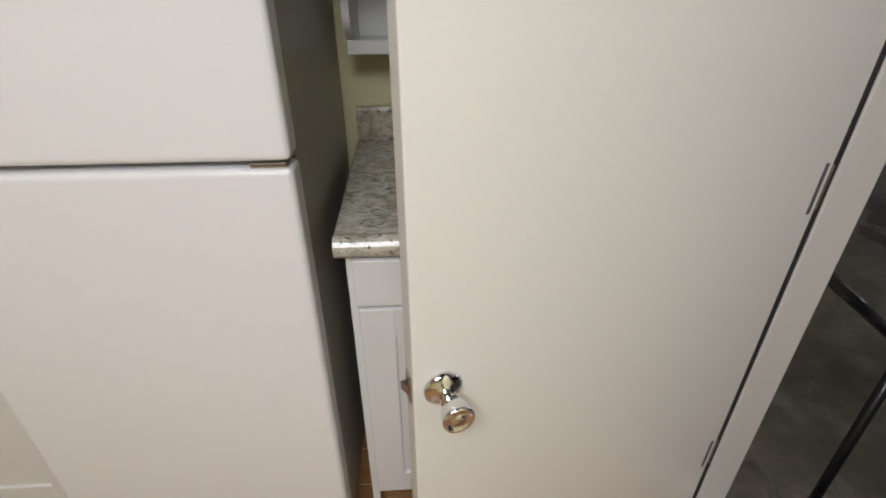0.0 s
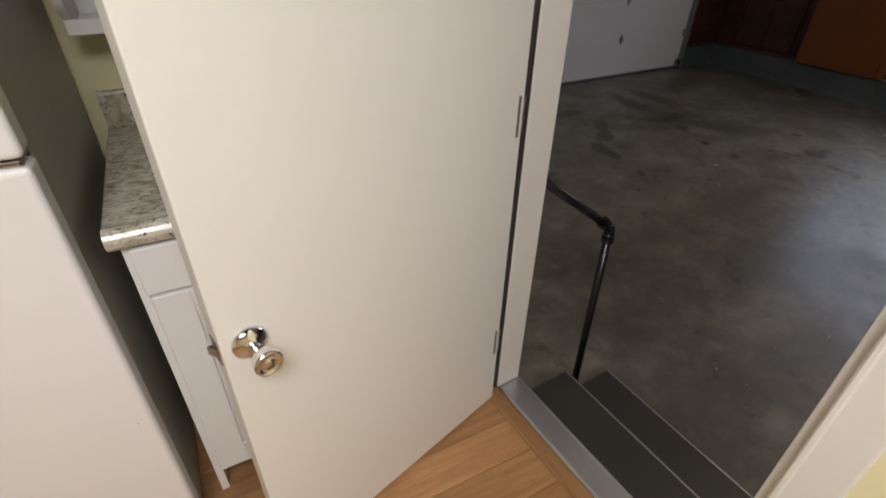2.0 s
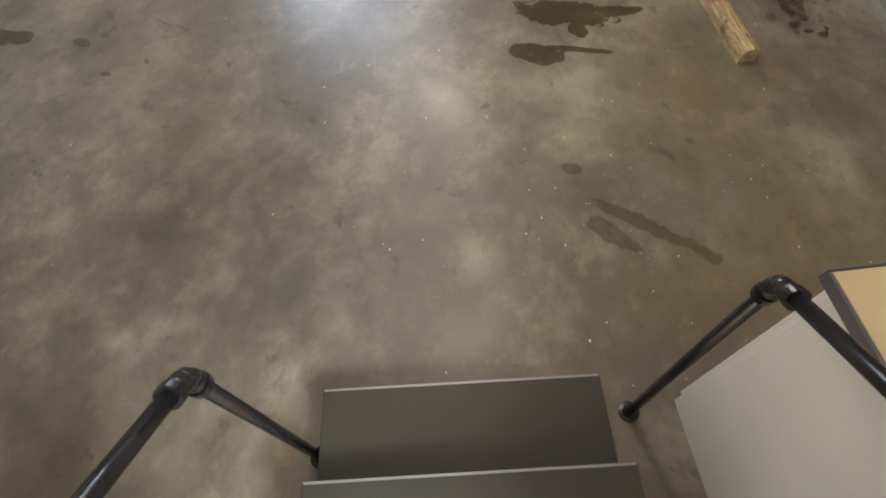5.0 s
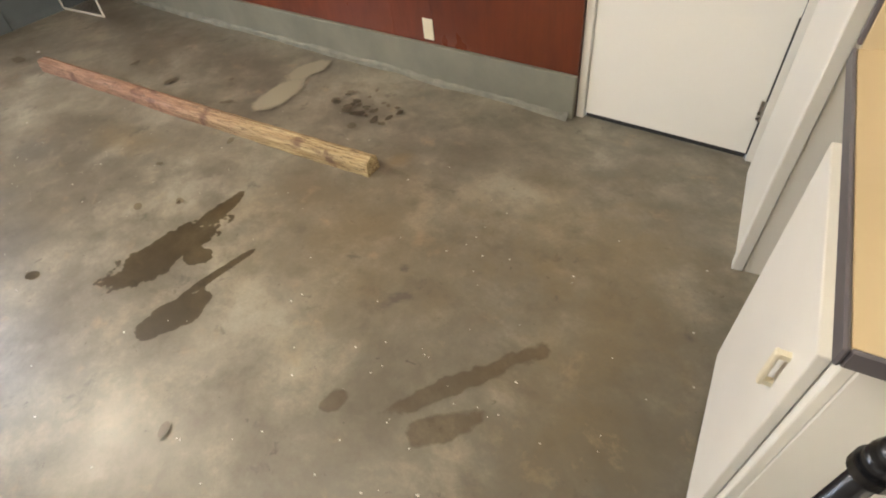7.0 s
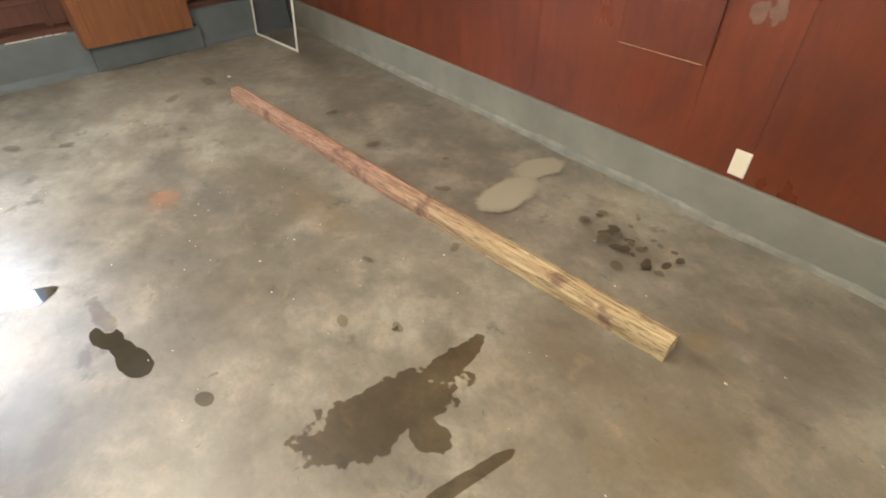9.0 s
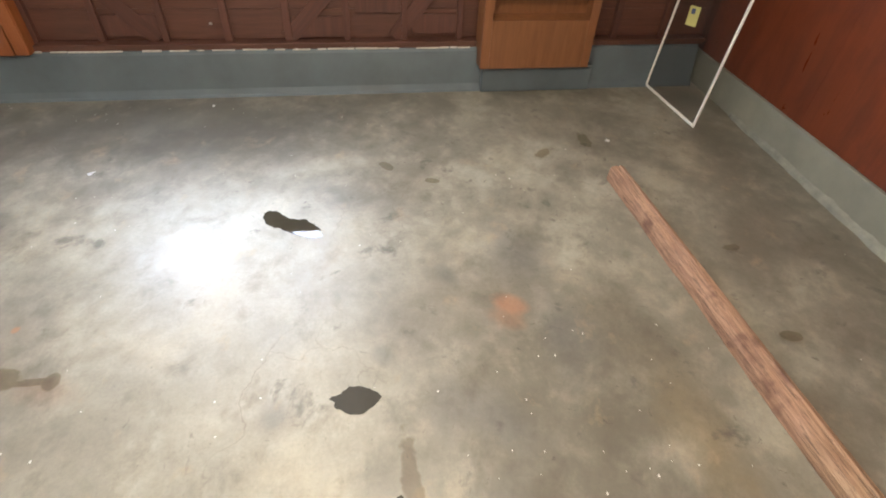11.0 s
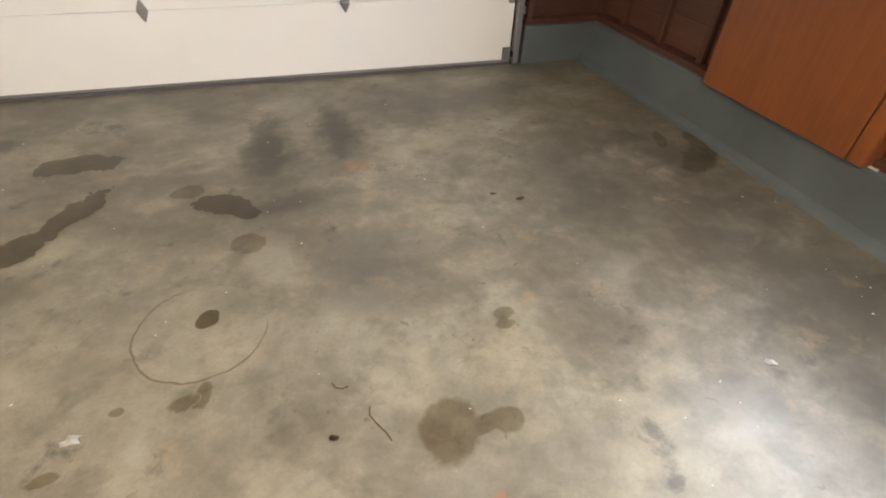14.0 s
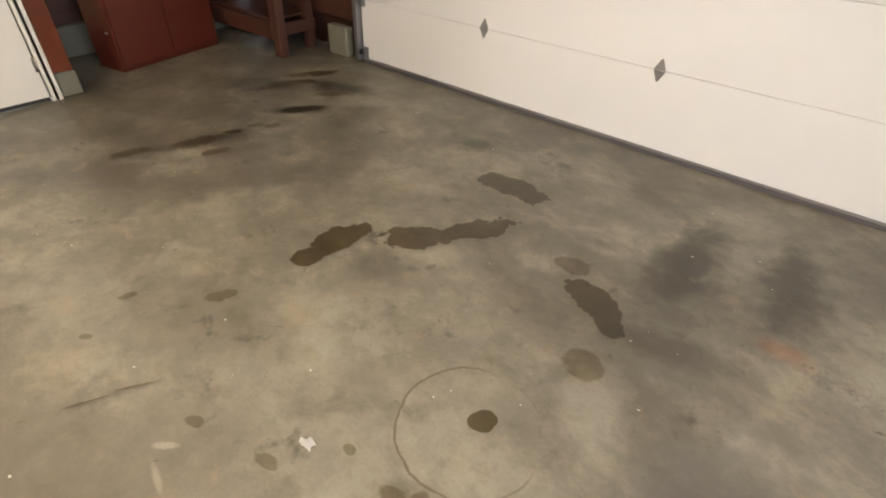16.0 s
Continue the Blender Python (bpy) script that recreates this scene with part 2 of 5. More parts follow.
# blotches of the slab, most worn or soaked in, some painted light: x, y, half axes, degrees, edge softness, strength,
# colour
OIL_AND_SHADE, PALE, RUST, GREY = (0.055, 0.048, 0.036), (0.42, 0.39, 0.32), (0.26, 0.11, 0.045), (0.10, 0.095, 0.085)
OLIVE = (0.20, 0.145, 0.065)
BLOTCHES = [
    (4.06, 2.45, 0.19, 0.50, 0, 0.8, 0.95, OIL_AND_SHADE), (4.43, 2.55, 0.19, 0.42, 0, 0.8, 0.95, OIL_AND_SHADE), (4.10, 1.95, 0.20, 0.30, 10, 0.8, 0.45, GREY),
    (4.36, 1.45, 0.22, 0.30, 0, 0.8, 0.50, GREY), (4.05, 1.55, 0.14, 0.28, 8, 0.6, 0.35, PALE), (4.2, 1.15, 0.4, 0.25, 0, 0.8, 0.3, PALE),
    (3.72, 1.22, 0.24, 0.24, 0, 0.9, 0.22, PALE), (2.65, 2.83, 0.10, 0.16, -60, 0.6, 0.75, OIL_AND_SHADE),
    (1.48, 2.45, 0.28, 0.10, 50, 0.6, 0.9, OIL_AND_SHADE), (1.30, 2.88, 0.34, 0.14, 20, 0.7, 0.9, OIL_AND_SHADE), (1.44, 1.75, 0.42, 0.12, 65, 0.7, 0.8, OIL_AND_SHADE), (0.85, 2.55, 0.35, 0.20, 40, 0.8, 0.5, OIL_AND_SHADE),
    (4.01, 2.50, 0.12, 0.40, 0, 0.6, 0.85, OIL_AND_SHADE), (4.42, 2.67, 0.13, 0.40, 0, 0.6, 0.85, OIL_AND_SHADE), (4.15, 1.98, 0.24, 0.12, 20, 0.7, 0.65, OIL_AND_SHADE), (4.46, 1.40, 0.26, 0.26, 0, 0.7, 0.60, GREY),
    (3.75, 2.95, 0.30, 0.10, -20, 0.7, 0.5, OIL_AND_SHADE), (4.50, -1.66, 0.30, 0.16, 10, 0.8, 0.6, GREY), (3.53, -0.76, 0.35, 0.25, 0, 0.8, 0.55, GREY), (3.77, -1.28, 0.25, 0.18, 0, 0.8, 0.5, GREY),
    (4.68, -1.47, 0.10, 0.06, 60, 0.6, 0.75, RUST), (4.48, 2.24, 0.12, 0.07, 0, 0.8, 0.55, RUST), (4.62, 0.434, 0.022, 0.018, 0, 0.4, 0.9, RUST), (4.05, -2.02, 0.45, 0.16, 5, 0.9, 0.4, OLIVE), (2.47, -2.64, 0.10, 0.06, 70, 0.8, 0.45, OLIVE),
    (4.34, 0.20, 0.14, 0.07, 80, 0.9, 0.35, RUST), (2.3, -2.15, 0.8, 0.6, 0, 0.95, 0.35, OLIVE), (1.4, -2.6, 0.6, 0.5, 0, 0.95, 0.4, OLIVE),
    (4.15, -1.35, 0.22, 0.13, 40, 0.8, 0.6, GREY), (5.0, -1.55, 0.30, 0.16, 10, 0.8, 0.55, GREY), (3.0, 1.55, 0.16, 0.30, -30, 0.8, 0.4, OIL_AND_SHADE), (6.15, 0.0, 0.45, 1.3, 0, 0.9, 0.55, OIL_AND_SHADE), (6.25, 2.2, 0.3, 0.8, 0, 0.9, 0.5, OIL_AND_SHADE),
    (5.55, 1.9, 0.35, 0.9, -15, 0.95, 0.5, GREY), (4.9, 2.9, 0.9, 0.35, 0, 0.9, 0.45, OIL_AND_SHADE), (3.2, 3.2, 1.6, 0.25, 0, 0.9, 0.4, OIL_AND_SHADE), (2.2, -0.2, 0.5, 0.35, 30, 0.9, 0.45, GREY), (1.75, -1.0, 0.30, 0.16, 60, 0.9, 0.45, GREY),
    (1.3, 0.1, 0.7, 0.8, 20, 0.9, 0.55, OIL_AND_SHADE), (1.35, -0.75, 0.75, 0.75, 0, 0.9, 0.50, GREY), (1.05, -1.9, 0.45, 0.8, 8, 0.9, 0.45, OIL_AND_SHADE), (1.2, -2.2, 0.35, 0.8, 10, 0.9, 0.40, OLIVE), (1.15, -0.6, 0.35, 0.7, -10, 0.9, 0.35, GREY),
    # first two: olive staining by the east curb, deepened to paint the shade there
    (6.25, 0.6, 0.62, 1.9, 8, 0.6, 0.62, OIL_AND_SHADE), (5.65, 1.5, 0.7, 1.2, 12, 0.9, 0.45, OIL_AND_SHADE), (5.45, -0.75, 0.14, 0.50, -20, 0.6, 0.4, OIL_AND_SHADE),
    (3.23, 0.575, 0.07, 0.012, -15, 0.6, 0.5, PALE), (3.16, 0.64, 0.05, 0.014, 40, 0.5, 0.6, PALE), (4.60, -1.445, 0.10, 0.06, 60, 0.6, 0.4, RUST), (4.25, -1.17, 0.22, 0.13, 30, 0.8, 0.55, GREY), (4.20, -0.585, 0.07, 0.06, 0, 0.5, 0.6, GREY), (4.44, -0.94, 0.06, 0.05, 0, 0.5, 0.6, GREY), (4.86, -1.22, 0.09, 0.05, 30, 0.5, 0.6, GREY),
    # most of these paint window glare, bulb glints and the door's reflection as pale tone
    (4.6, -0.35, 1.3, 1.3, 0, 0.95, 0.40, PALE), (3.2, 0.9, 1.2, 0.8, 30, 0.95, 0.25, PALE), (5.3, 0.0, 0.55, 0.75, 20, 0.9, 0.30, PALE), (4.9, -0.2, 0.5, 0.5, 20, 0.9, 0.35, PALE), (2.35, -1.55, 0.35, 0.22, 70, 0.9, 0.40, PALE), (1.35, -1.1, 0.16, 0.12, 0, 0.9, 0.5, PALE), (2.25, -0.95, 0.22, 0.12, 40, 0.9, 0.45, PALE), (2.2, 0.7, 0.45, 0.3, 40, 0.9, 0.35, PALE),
]


def slab_look():
    """Colour, roughness and relief of the bare slab, shared by all that lies in its surface."""
    nt = bpy.data.node_groups.new("slab_look", 'ShaderNodeTree')
    for socket, kind in (("Color", 'NodeSocketColor'), ("Roughness", 'NodeSocketColor'), ("Height", 'NodeSocketColor')):
        nt.interface.new_socket(socket, in_out='OUTPUT', socket_type=kind)
    out = nt.nodes.new("NodeGroupOutput")
    v = coords(nt)
    big = noise_tex(nt, v, 0.75, 6, 0.62, 0.1)
    mid = noise_tex(nt, v, 3.2, 8, 0.66, 0.1)
    blot = noise_tex(nt, v, 5.5, 5, 0.62, 0.3)
    wob = noise_tex(nt, v, 6.5, 6, 0.62, 0.3)
    fine = noise_tex(nt, v, 85, 5, 0.7)
    c = mix(nt, ramp(nt, big, [(0.32, 0.0), (0.66, 1.0)]), (0.140, 0.126, 0.096), (0.29, 0.265, 0.205))
    c = mix(nt, ramp(nt, mid, [(0.36, 0.50), (0.62, 0.0)]), c, (0.115, 0.103, 0.078))
    c = mix(nt, ramp(nt, mid, [(0.52, 0.0), (0.74, 0.45)]), c, (0.40, 0.375, 0.30))
    cloud = noise_tex(nt, coords(nt, (1.0, 1.2, 1.0), (0, 0, 0.6), (3.1, 7.7, 0)), 2.1, 9, 0.70, 0.15)
    c = mix(nt, ramp(nt, cloud, [(0.38, 0.55), (0.54, 0.0)]), c, (0.090, 0.075, 0.053))
    c = mix(nt, ramp(nt, cloud, [(0.54, 0.0), (0.70, 0.48)]), c, (0.43, 0.37, 0.265))
    pits = noise_tex(nt, v, 21, 4, 0.6, 0.8)
    c = mix(nt, ramp(nt, pits, [(0.27, 0.75), (0.33, 0.0)]), c, (0.07, 0.058, 0.042))
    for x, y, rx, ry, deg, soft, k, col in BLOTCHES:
        c = mix(nt, math_node(nt, 'MULTIPLY', blotch_mask(nt, v, wob, x, y, rx, ry, deg, soft), k), c, col)
    c = mix(nt, ramp(nt, blot, [(0.29, 0.7), (0.37, 0.0)]), c, (0.07, 0.06, 0.048))
    smudge = noise_tex(nt, coords(nt, (1.0, 1.3, 1.0), (0, 0, 0.9), (5.0, 2.0, 0)), 4.2, 6, 0.66, 0.2)
    c = mix(nt, ramp(nt, smudge, [(0.28, 0.55), (0.47, 0.0)]), c, (0.085, 0.068, 0.045))
    c = mix(nt, ramp(nt, smudge, [(0.60, 0.0), (0.72, 0.5)]), c, (0.33, 0.25, 0.155))
    c = mix(nt, ramp(nt, fine, [(0.35, 0.16), (0.6, 0.0)]), c, (0.09, 0.08, 0.07))
    # a thin ring left by a drum and hairline cracks
    RX, RY, RR = 3.79, 1.254, 0.231
    calm = math_node(nt, 'ADD', math_node(nt, 'MULTIPLY', wob, 0.10), 0.45)
    ringm = blotch_mask(nt, v, calm, RX, RY, RR, RR, 0, 0.02)
    inner = blotch_mask(nt, v, calm, RX, RY, RR - 0.007, RR - 0.007, 0, 0.02)
    ring = math_node(nt, 'MULTIPLY', math_node(nt, 'SUBTRACT', ringm, inner), 0.8)
    ring = math_node(nt, 'MULTIPLY', ring, blotch_mask(nt, v, wob, 3.70, 1.15, 0.36, 0.36, 30, 0.4))
    c = mix(nt, ring, c, (0.10, 0.06, 0.03))
    cells = nt.nodes.new("ShaderNodeTexVoronoi")
    cells.feature = 'DISTANCE_TO_EDGE'
    cells.inputs["Scale"].default_value = 0.62
    bent = nt.nodes.new("ShaderNodeVectorMath")
    bent.operation = 'ADD'
    soft_n = node(nt, "ShaderNodeTexNoise", Scale=2.2, Detail=6.0)
    nt.links.new(v, soft_n.inputs["Vector"])
    nt.links.new(v, bent.inputs[0])
    nt.links.new(soft_n.outputs["Color"], bent.inputs[1])
    nt.links.new(bent.outputs[0], cells.inputs["Vector"])
    crack = math_node(nt, 'MULTIPLY', ramp(nt, cells.outputs["Distance"], [(0.0, 1.0), (0.004, 0.0)]), ramp(nt, big, [(0.50, 0.0), (0.66, 0.4)]))
    c = mix(nt, crack, c, (0.10, 0.07, 0.05))
    sealer = mix(nt, 0.45, mid, noise_tex(nt, v, 1.3, 4, 0.6, 0.3))
    rough = ramp(nt, sealer, [(0.36, 0.29), (0.64, 0.50)])
    for k, socket in enumerate((c, rough, mix(nt, 0.5, mid, fine))):
        nt.links.new(socket, out.inputs[k])
    return nt


SLAB = slab_look()


def concrete(name="worn_garage_concrete", tint=None, soft=0.2, how='MULTIPLY', gloss=0.4):
    """The slab; with a tint, the same slab where something has soaked in, fading out towards the rim."""
    m, nt, b = mat(name)
    g = nt.nodes.new("ShaderNodeGroup")
    g.node_tree = SLAB
    c, rough = g.outputs["Color"], g.outputs["Roughness"]
    if tint:
        v = coords(nt)
        film = nt.nodes.new("ShaderNodeAttribute")
        film.attribute_name = "film"
        ragged = math_node(nt, 'MULTIPLY', math_node(nt, 'SUBTRACT', noise_tex(nt, v, 34, 5, 0.65), 0.5), soft * 1.1)
        patchy = math_node(nt, 'MULTIPLY', math_node(nt, 'SUBTRACT', noise_tex(nt, v, 9, 4, 0.6), 0.5), soft * 0.9)
        soaked = ramp(nt, math_node(nt, 'ADD', film.outputs["Fac"], math_node(nt, 'ADD', ragged, patchy)), [(0.0, 0.0), (soft, 1.0)])
        c = mix(nt, soaked, c, tint, how)
        rough = mix(nt, soaked, rough, (gloss, gloss, gloss))
    nt.links.new(c, b.inputs["Base Color"])
    nt.links.new(rough, b.inputs["Roughness"])
    bump(nt, b, g.outputs["Height"], 0.12, 0.004)
    return m


M_CONCRETE = concrete()
M_WET = concrete("wet_dark_concrete", (0.34, 0.29, 0.20), 0.05, 'MULTIPLY', 0.30)
M_DAMP = concrete("damp_concrete", (0.60, 0.54, 0.44), 0.20, 'MULTIPLY', 0.40)
M_PALE = concrete("pale_dried_concrete", (0.285, 0.255, 0.185), 0.22, 'MIX', 0.55)


def beam_wood():
    m, nt, b = mat("weathered_split_beam")
    v = coords(nt, (1.0, 16.0, 16.0))
    v1 = coords(nt)
    g = noise_tex(nt, v, 3.2, 7, 0.65, 1.4)
    f = noise_tex(nt, v, 11, 5, 0.6, 0.6)
    sep = nt.nodes.new("ShaderNodeSeparateXYZ")
    nt.links.new(v1, sep.inputs[0])
    along = ramp(nt, math_node(nt, 'ADD', math_node(nt, 'MULTIPLY', sep.outputs[0], 0.32), math_node(nt, 'MULTIPLY', noise_tex(nt, v1, 3.0, 4), 0.25)), [(0.30, 0.0), (0.62, 1.0)])
    pale = mix(nt, ramp(nt, g, [(0.35, 0.0), (0.6, 1.0)]), (0.25, 0.165, 0.075), (0.52, 0.41, 0.22))
    pink = mix(nt, ramp(nt, g, [(0.35, 0.0), (0.6, 1.0)]), (0.19, 0.098, 0.058), (0.34, 0.20, 0.125))
    c = mix(nt, along, pale, pink)
    c = mix(nt, ramp(nt, f, [(0.37, 0.7), (0.47, 0.0)]), c, (0.06, 0.034, 0.020))
    c = mix(nt, ramp(nt, noise_tex(nt, v1, 7.0, 4), [(0.56, 0.0), (0.68, 0.75)]), c, (0.10, 0.045, 0.03))
    nt.links.new(c, b.inputs["Base Color"])
    b.inputs["Roughness"].default_value = 0.75
    bump(nt, b, mix(nt, 0.5, g, f), 0.7, 0.004)
    return m


M_BEAM = beam_wood()

# ---- mesh helpers ----
def part(name, bm, material, parent=None, label="", smooth=False):
    me = bpy.data.meshes.new(name)
    bm.normal_update()
    bm.to_mesh(me)
    bm.free()
    if material:
        me.materials.append(material)
    if smooth:
        for p in me.polygons:
            p.use_smooth = True
    ob = new(name, me)
    if parent:
        ob.parent = parent
    if label:
        tagged(ob, label)
    return ob


def add_box(bm, x0, x1, y0, y1, z0, z1, bevel=0.0, seg=2):
    r = bmesh.ops.create_cube(bm, size=1.0, matrix=Matrix.LocRotScale(((x0 + x1) / 2, (y0 + y1) / 2, (z0 + z1) / 2), None, (x1 - x0, y1 - y0, z1 - z0)))
    if bevel:
        edges = list({e for v in r["verts"] for e in v.link_edges})
        bmesh.ops.bevel(bm, geom=edges, offset=bevel, segments=seg, profile=0.5, affect='EDGES')


def box(x0, x1, y0, y1, z0, z1, bevel=0.0, seg=2):
    bm = bmesh.new()
    add_box(bm, x0, x1, y0, y1, z0, z1, bevel, seg)
    return bm


def add_tube(bm, a, b, r, sides=16, r2=None):
    a, b = Vector(a), Vector(b)
    d = b - a
    m = Matrix.Translation((a + b) / 2) @ d.to_track_quat('Z', 'Y').to_matrix().to_4x4()
    bmesh.ops.create_cone(bm, cap_ends=True, segments=sides, radius1=r, radius2=r if r2 is None else r2, depth=d.length, matrix=m)


def tube(a, b, r, sides=16, r2=None):
    bm = bmesh.new()
    add_tube(bm, a, b, r, sides, r2)
    return bm


def lathe(profile, m, sides=24):
    """A turned shape: rows of (radius, height) round the local z axis, placed by m."""
    bm = bmesh.new()
    rings = []
    for r, h in profile:
        rings.append([bm.verts.new(m @ Vector((r * math.cos(2 * math.pi * k / sides), r * math.sin(2 * math.pi * k / sides), h))) for k in range(sides)])
    for p, q in zip(rings, rings[1:]):
        for k in range(sides):
            bm.faces.new((p[k], p[(k + 1) % sides], q[(k + 1) % sides], q[k]))
    bm.faces.new(list(reversed(rings[0])))
    bm.faces.new(rings[-1])
    return bm


def prism(outline, depth, m):
    """An outline in the local xy plane, given thickness along local z, placed by m."""
    bm = bmesh.new()
    lo = [bm.verts.new(m @ Vector((x, y, 0))) for x, y in outline]
    hi = [bm.verts.new(m @ Vector((x, y, depth))) for x, y in outline]
    bm.faces.new(list(reversed(lo)))
    bm.faces.new(hi)
    n = len(outline)
    for k in range(n):
        bm.faces.new((lo[k], lo[(k + 1) % n], hi[(k + 1) % n], hi[k]))
    bmesh.ops.recalc_face_normals(bm, faces=bm.faces)
    return bm


def empty(name, at=(0, 0, 0), rz=0.0):
    ob = new(name)
    ob.empty_display_size = 0.1
    ob.matrix_world = pose(*at, 0, 0, rz)
    return ob


def structure(ob, label, category):
    return tagged(ob, label, category, kind="structure")


# ---- the setting ----
XE = 6.62            # face of the curb under the east wall
YS, YN = -3.38, 3.45  # south wall, garage door wall
CEIL = 2.40

# kitchen shell
kitchen_floor = structure(part("floor_kitchen", box(-3.2, 0.17, -4.2, 0.0, -0.12, -0.008), M_PLANK), "oak laminate plank floor in the kitchen", "floor")
structure(part("wall_north", box(-3.2, 0.0, 0.0, 0.1, 0.0, CEIL), M_YELLOW), "pale yellow painted kitchen wall", "wall")
structure(part("wall_kitchen_west", box(-3.3, -3.2, -4.2, 0.1, 0, CEIL), M_YELLOW), "pale yellow painted kitchen wall", "wall")
structure(part("wall_kitchen_south", box(-3.3, 0.19, -4.3, -4.2, 0, CEIL), M_YELLOW), "pale yellow painted kitchen wall", "wall")
structure(part("ceiling_kitchen", box(-3.3, 0.19, -4.3, 0.1, CEIL, CEIL + 0.1), M_CEIL), "white painted kitchen ceiling", "ceiling")

# garage shell
bm = bmesh.new()
add_box(bm, -0.8, 7.35, YS - 0.2, YN + 0.5, GZ - 0.15, GZ)
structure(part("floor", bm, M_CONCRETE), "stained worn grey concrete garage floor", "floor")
structure(part("ceiling", box(-0.9, 7.4, YS - 0.2, YN + 0.3, CEIL, CEIL + 0.1), M_CEIL), "white garage ceiling", "ceiling")

# the doorway is set a little askew to the kitchen: its own frame of reference
DW = pose(0.0, -0.65, 0.0, 0, 0, 4)


def in_doorway(ob):
    ob.matrix_world = DW
    return ob


# wall south of the doorway, kitchen face and garage face, and over the door
bm = bmesh.new()
add_box(bm, 0.0, 0.095, -3.75, -0.840, 0.0, CEIL)
add_box(bm, 0.0, 0.095, -0.840, 0.012, 2.06, CEIL)
structure(in_doorway(part("wall_east", bm, M_YELLOW)), "pale yellow wall between kitchen and garage", "wall")
structure(part("wall_east_return", box(0.0, 0.095, -0.63, 0.0, 0.0, CEIL), M_YELLOW), "pale yellow wall beside the counter", "wall")
bm = bmesh.new()
add_box(bm, 0.098, 0.176, -2.95, -0.840, GZ, CEIL)
add_box(bm, 0.098, 0.176, -0.840, 0.012, 2.06, CEIL)
add_box(bm, 0.098, 0.176, -0.840, 0.012, GZ, -0.03)
structure(in_doorway(part("wall_house_south", bm, M_WHITE_WALL)), "white painted garage wall along the house", "wall")
bm = bmesh.new()
add_box(bm, 0.10, 0.19, -0.62, 0.60, GZ, CEIL)
add_box(bm, 0.10, 0.19, 0.60, 1.42, GZ + 2.06, CEIL)
add_box(bm, 0.10, 0.19, 1.42, 1.46, GZ, CEIL)
add_box(bm, -0.70, 0.10, 1.40, 1.46, GZ, CEIL)
structure(part("wall_house_north", bm, M_WHITE_WALL), "white painted garage wall along the house", "wall")

# door frame: jambs with a rabbet, dark weatherstrip, stops and head
frame_1 = structure(empty("door_frame_1"), "white painted wooden door frame with dark weatherstrip", "door frame")
frame_1.matrix_world = DW
for y0, y1, s in ((-0.003, 0.012, -1), (-0.840, -0.811, 1)):
    part("jamb", box(0.0, 0.176, y0, y1, -0.02, 2.045, 0.002, 1), M_TRIM, frame_1)
    ys = (y0 - 0.014, y0) if s < 0 else (y1, y1 + 0.014)
    xw = 0.080 if s < 0 else 0.104
    part("stop", box(xw, 0.174, ys[0], ys[1], 0.012, 2.045, 0.003, 1), M_TRIM, frame_1)
    part("weatherstrip", box(xw - 0.016, xw, ys[0] + 0.002, ys[1] - 0.001, 0.012, 2.04, 0.003, 1), M_RUBBER_GAP, frame_1, "black rubber weatherstrip")
part("head", box(0.0, 0.176, -0.840, 0.012, 2.045, 2.06), M_TRIM, frame_1)
plate = part("strike_plate", box(0.040, 0.074, -0.811, -0.8085, 0.795, 0.870, 0.002, 1), M_GREY_EDGE, frame_1, "dark bronze strike plate")
for zz in (0.802, 0.862):
    part("screw", lathe([(0.003, 0), (0.003, 0.001), (0.001, 0.0015)], pose(0.057, -0.8085, zz, -90, 0, 0), 10), M_NICKEL, plate)
part("strike_hole", box(0.048, 0.062, -0.8086, -0.8075, 0.815, 0.850), M_RUBBER_GAP, plate)
for k, (y0, y1) in enumerate(((-0.900, -0.828), (0.014, 0.074))):
    c = part("casing", box(-0.016, -0.001, y0, y1, 0.0, 2.11, 0.004, 2), M_TRIM, frame_1)
    part("casing_bead", box(-0.021, -0.014, (y1 - 0.012) if k == 0 else y0, y1 if k == 0 else (y0 + 0.012), 0.0, 2.1, 0.003, 1), M_TRIM, c)
part("casing", box(-0.016, -0.001, -0.900, 0.074, 2.11, 2.17, 0.004, 2), M_TRIM, frame_1)
structure(in_doorway(part("baseboard", box(-0.013, -0.001, -3.6, -0.901, 0.0, 0.075, 0.003, 2), M_TRIM)), "white painted baseboard below the yellow wall", "baseboard")

# threshold of worn aluminium and the wooden strip before it
bm = bmesh.new()
add_box(bm, 0.086, 0.182, -0.810, -0.004, -0.025, 0.008, 0.003, 1)
add_box(bm, 0.092, 0.096, -0.810, -0.004, 0.007, 0.0105, 0.001, 1)
add_box(bm, 0.172, 0.176, -0.810, -0.004, 0.007, 0.0095, 0.001, 1)
structure(in_doorway(part("threshold", bm, M_ALU)), "worn scratched aluminium door threshold", "threshold")
strip = structure(in_doorway(part("floor_strip", box(0.030, 0.084, -0.810, -0.004, -0.03, 0.007, 0.004, 2), M_STRIP)), "nailed oak reducer strip at the doorway", "floor strip")
for k in range(4):
    part("nail", lathe([(0.0036, 0.0), (0.0036, 0.0012), (0.001, 0.0016)], pose(0.058, -0.10 - 0.2 * k, 0.0065), 8), M_GREY_EDGE, strip)

# garage walls
SW = structure(part("wall_south", box(1.88, 7.30, YS - 0.14, YS - 0.012, GZ + 0.0, CEIL), M_REDWOOD), "red stained plywood panelled garage wall", "wall")
x, k = 1.88, 0
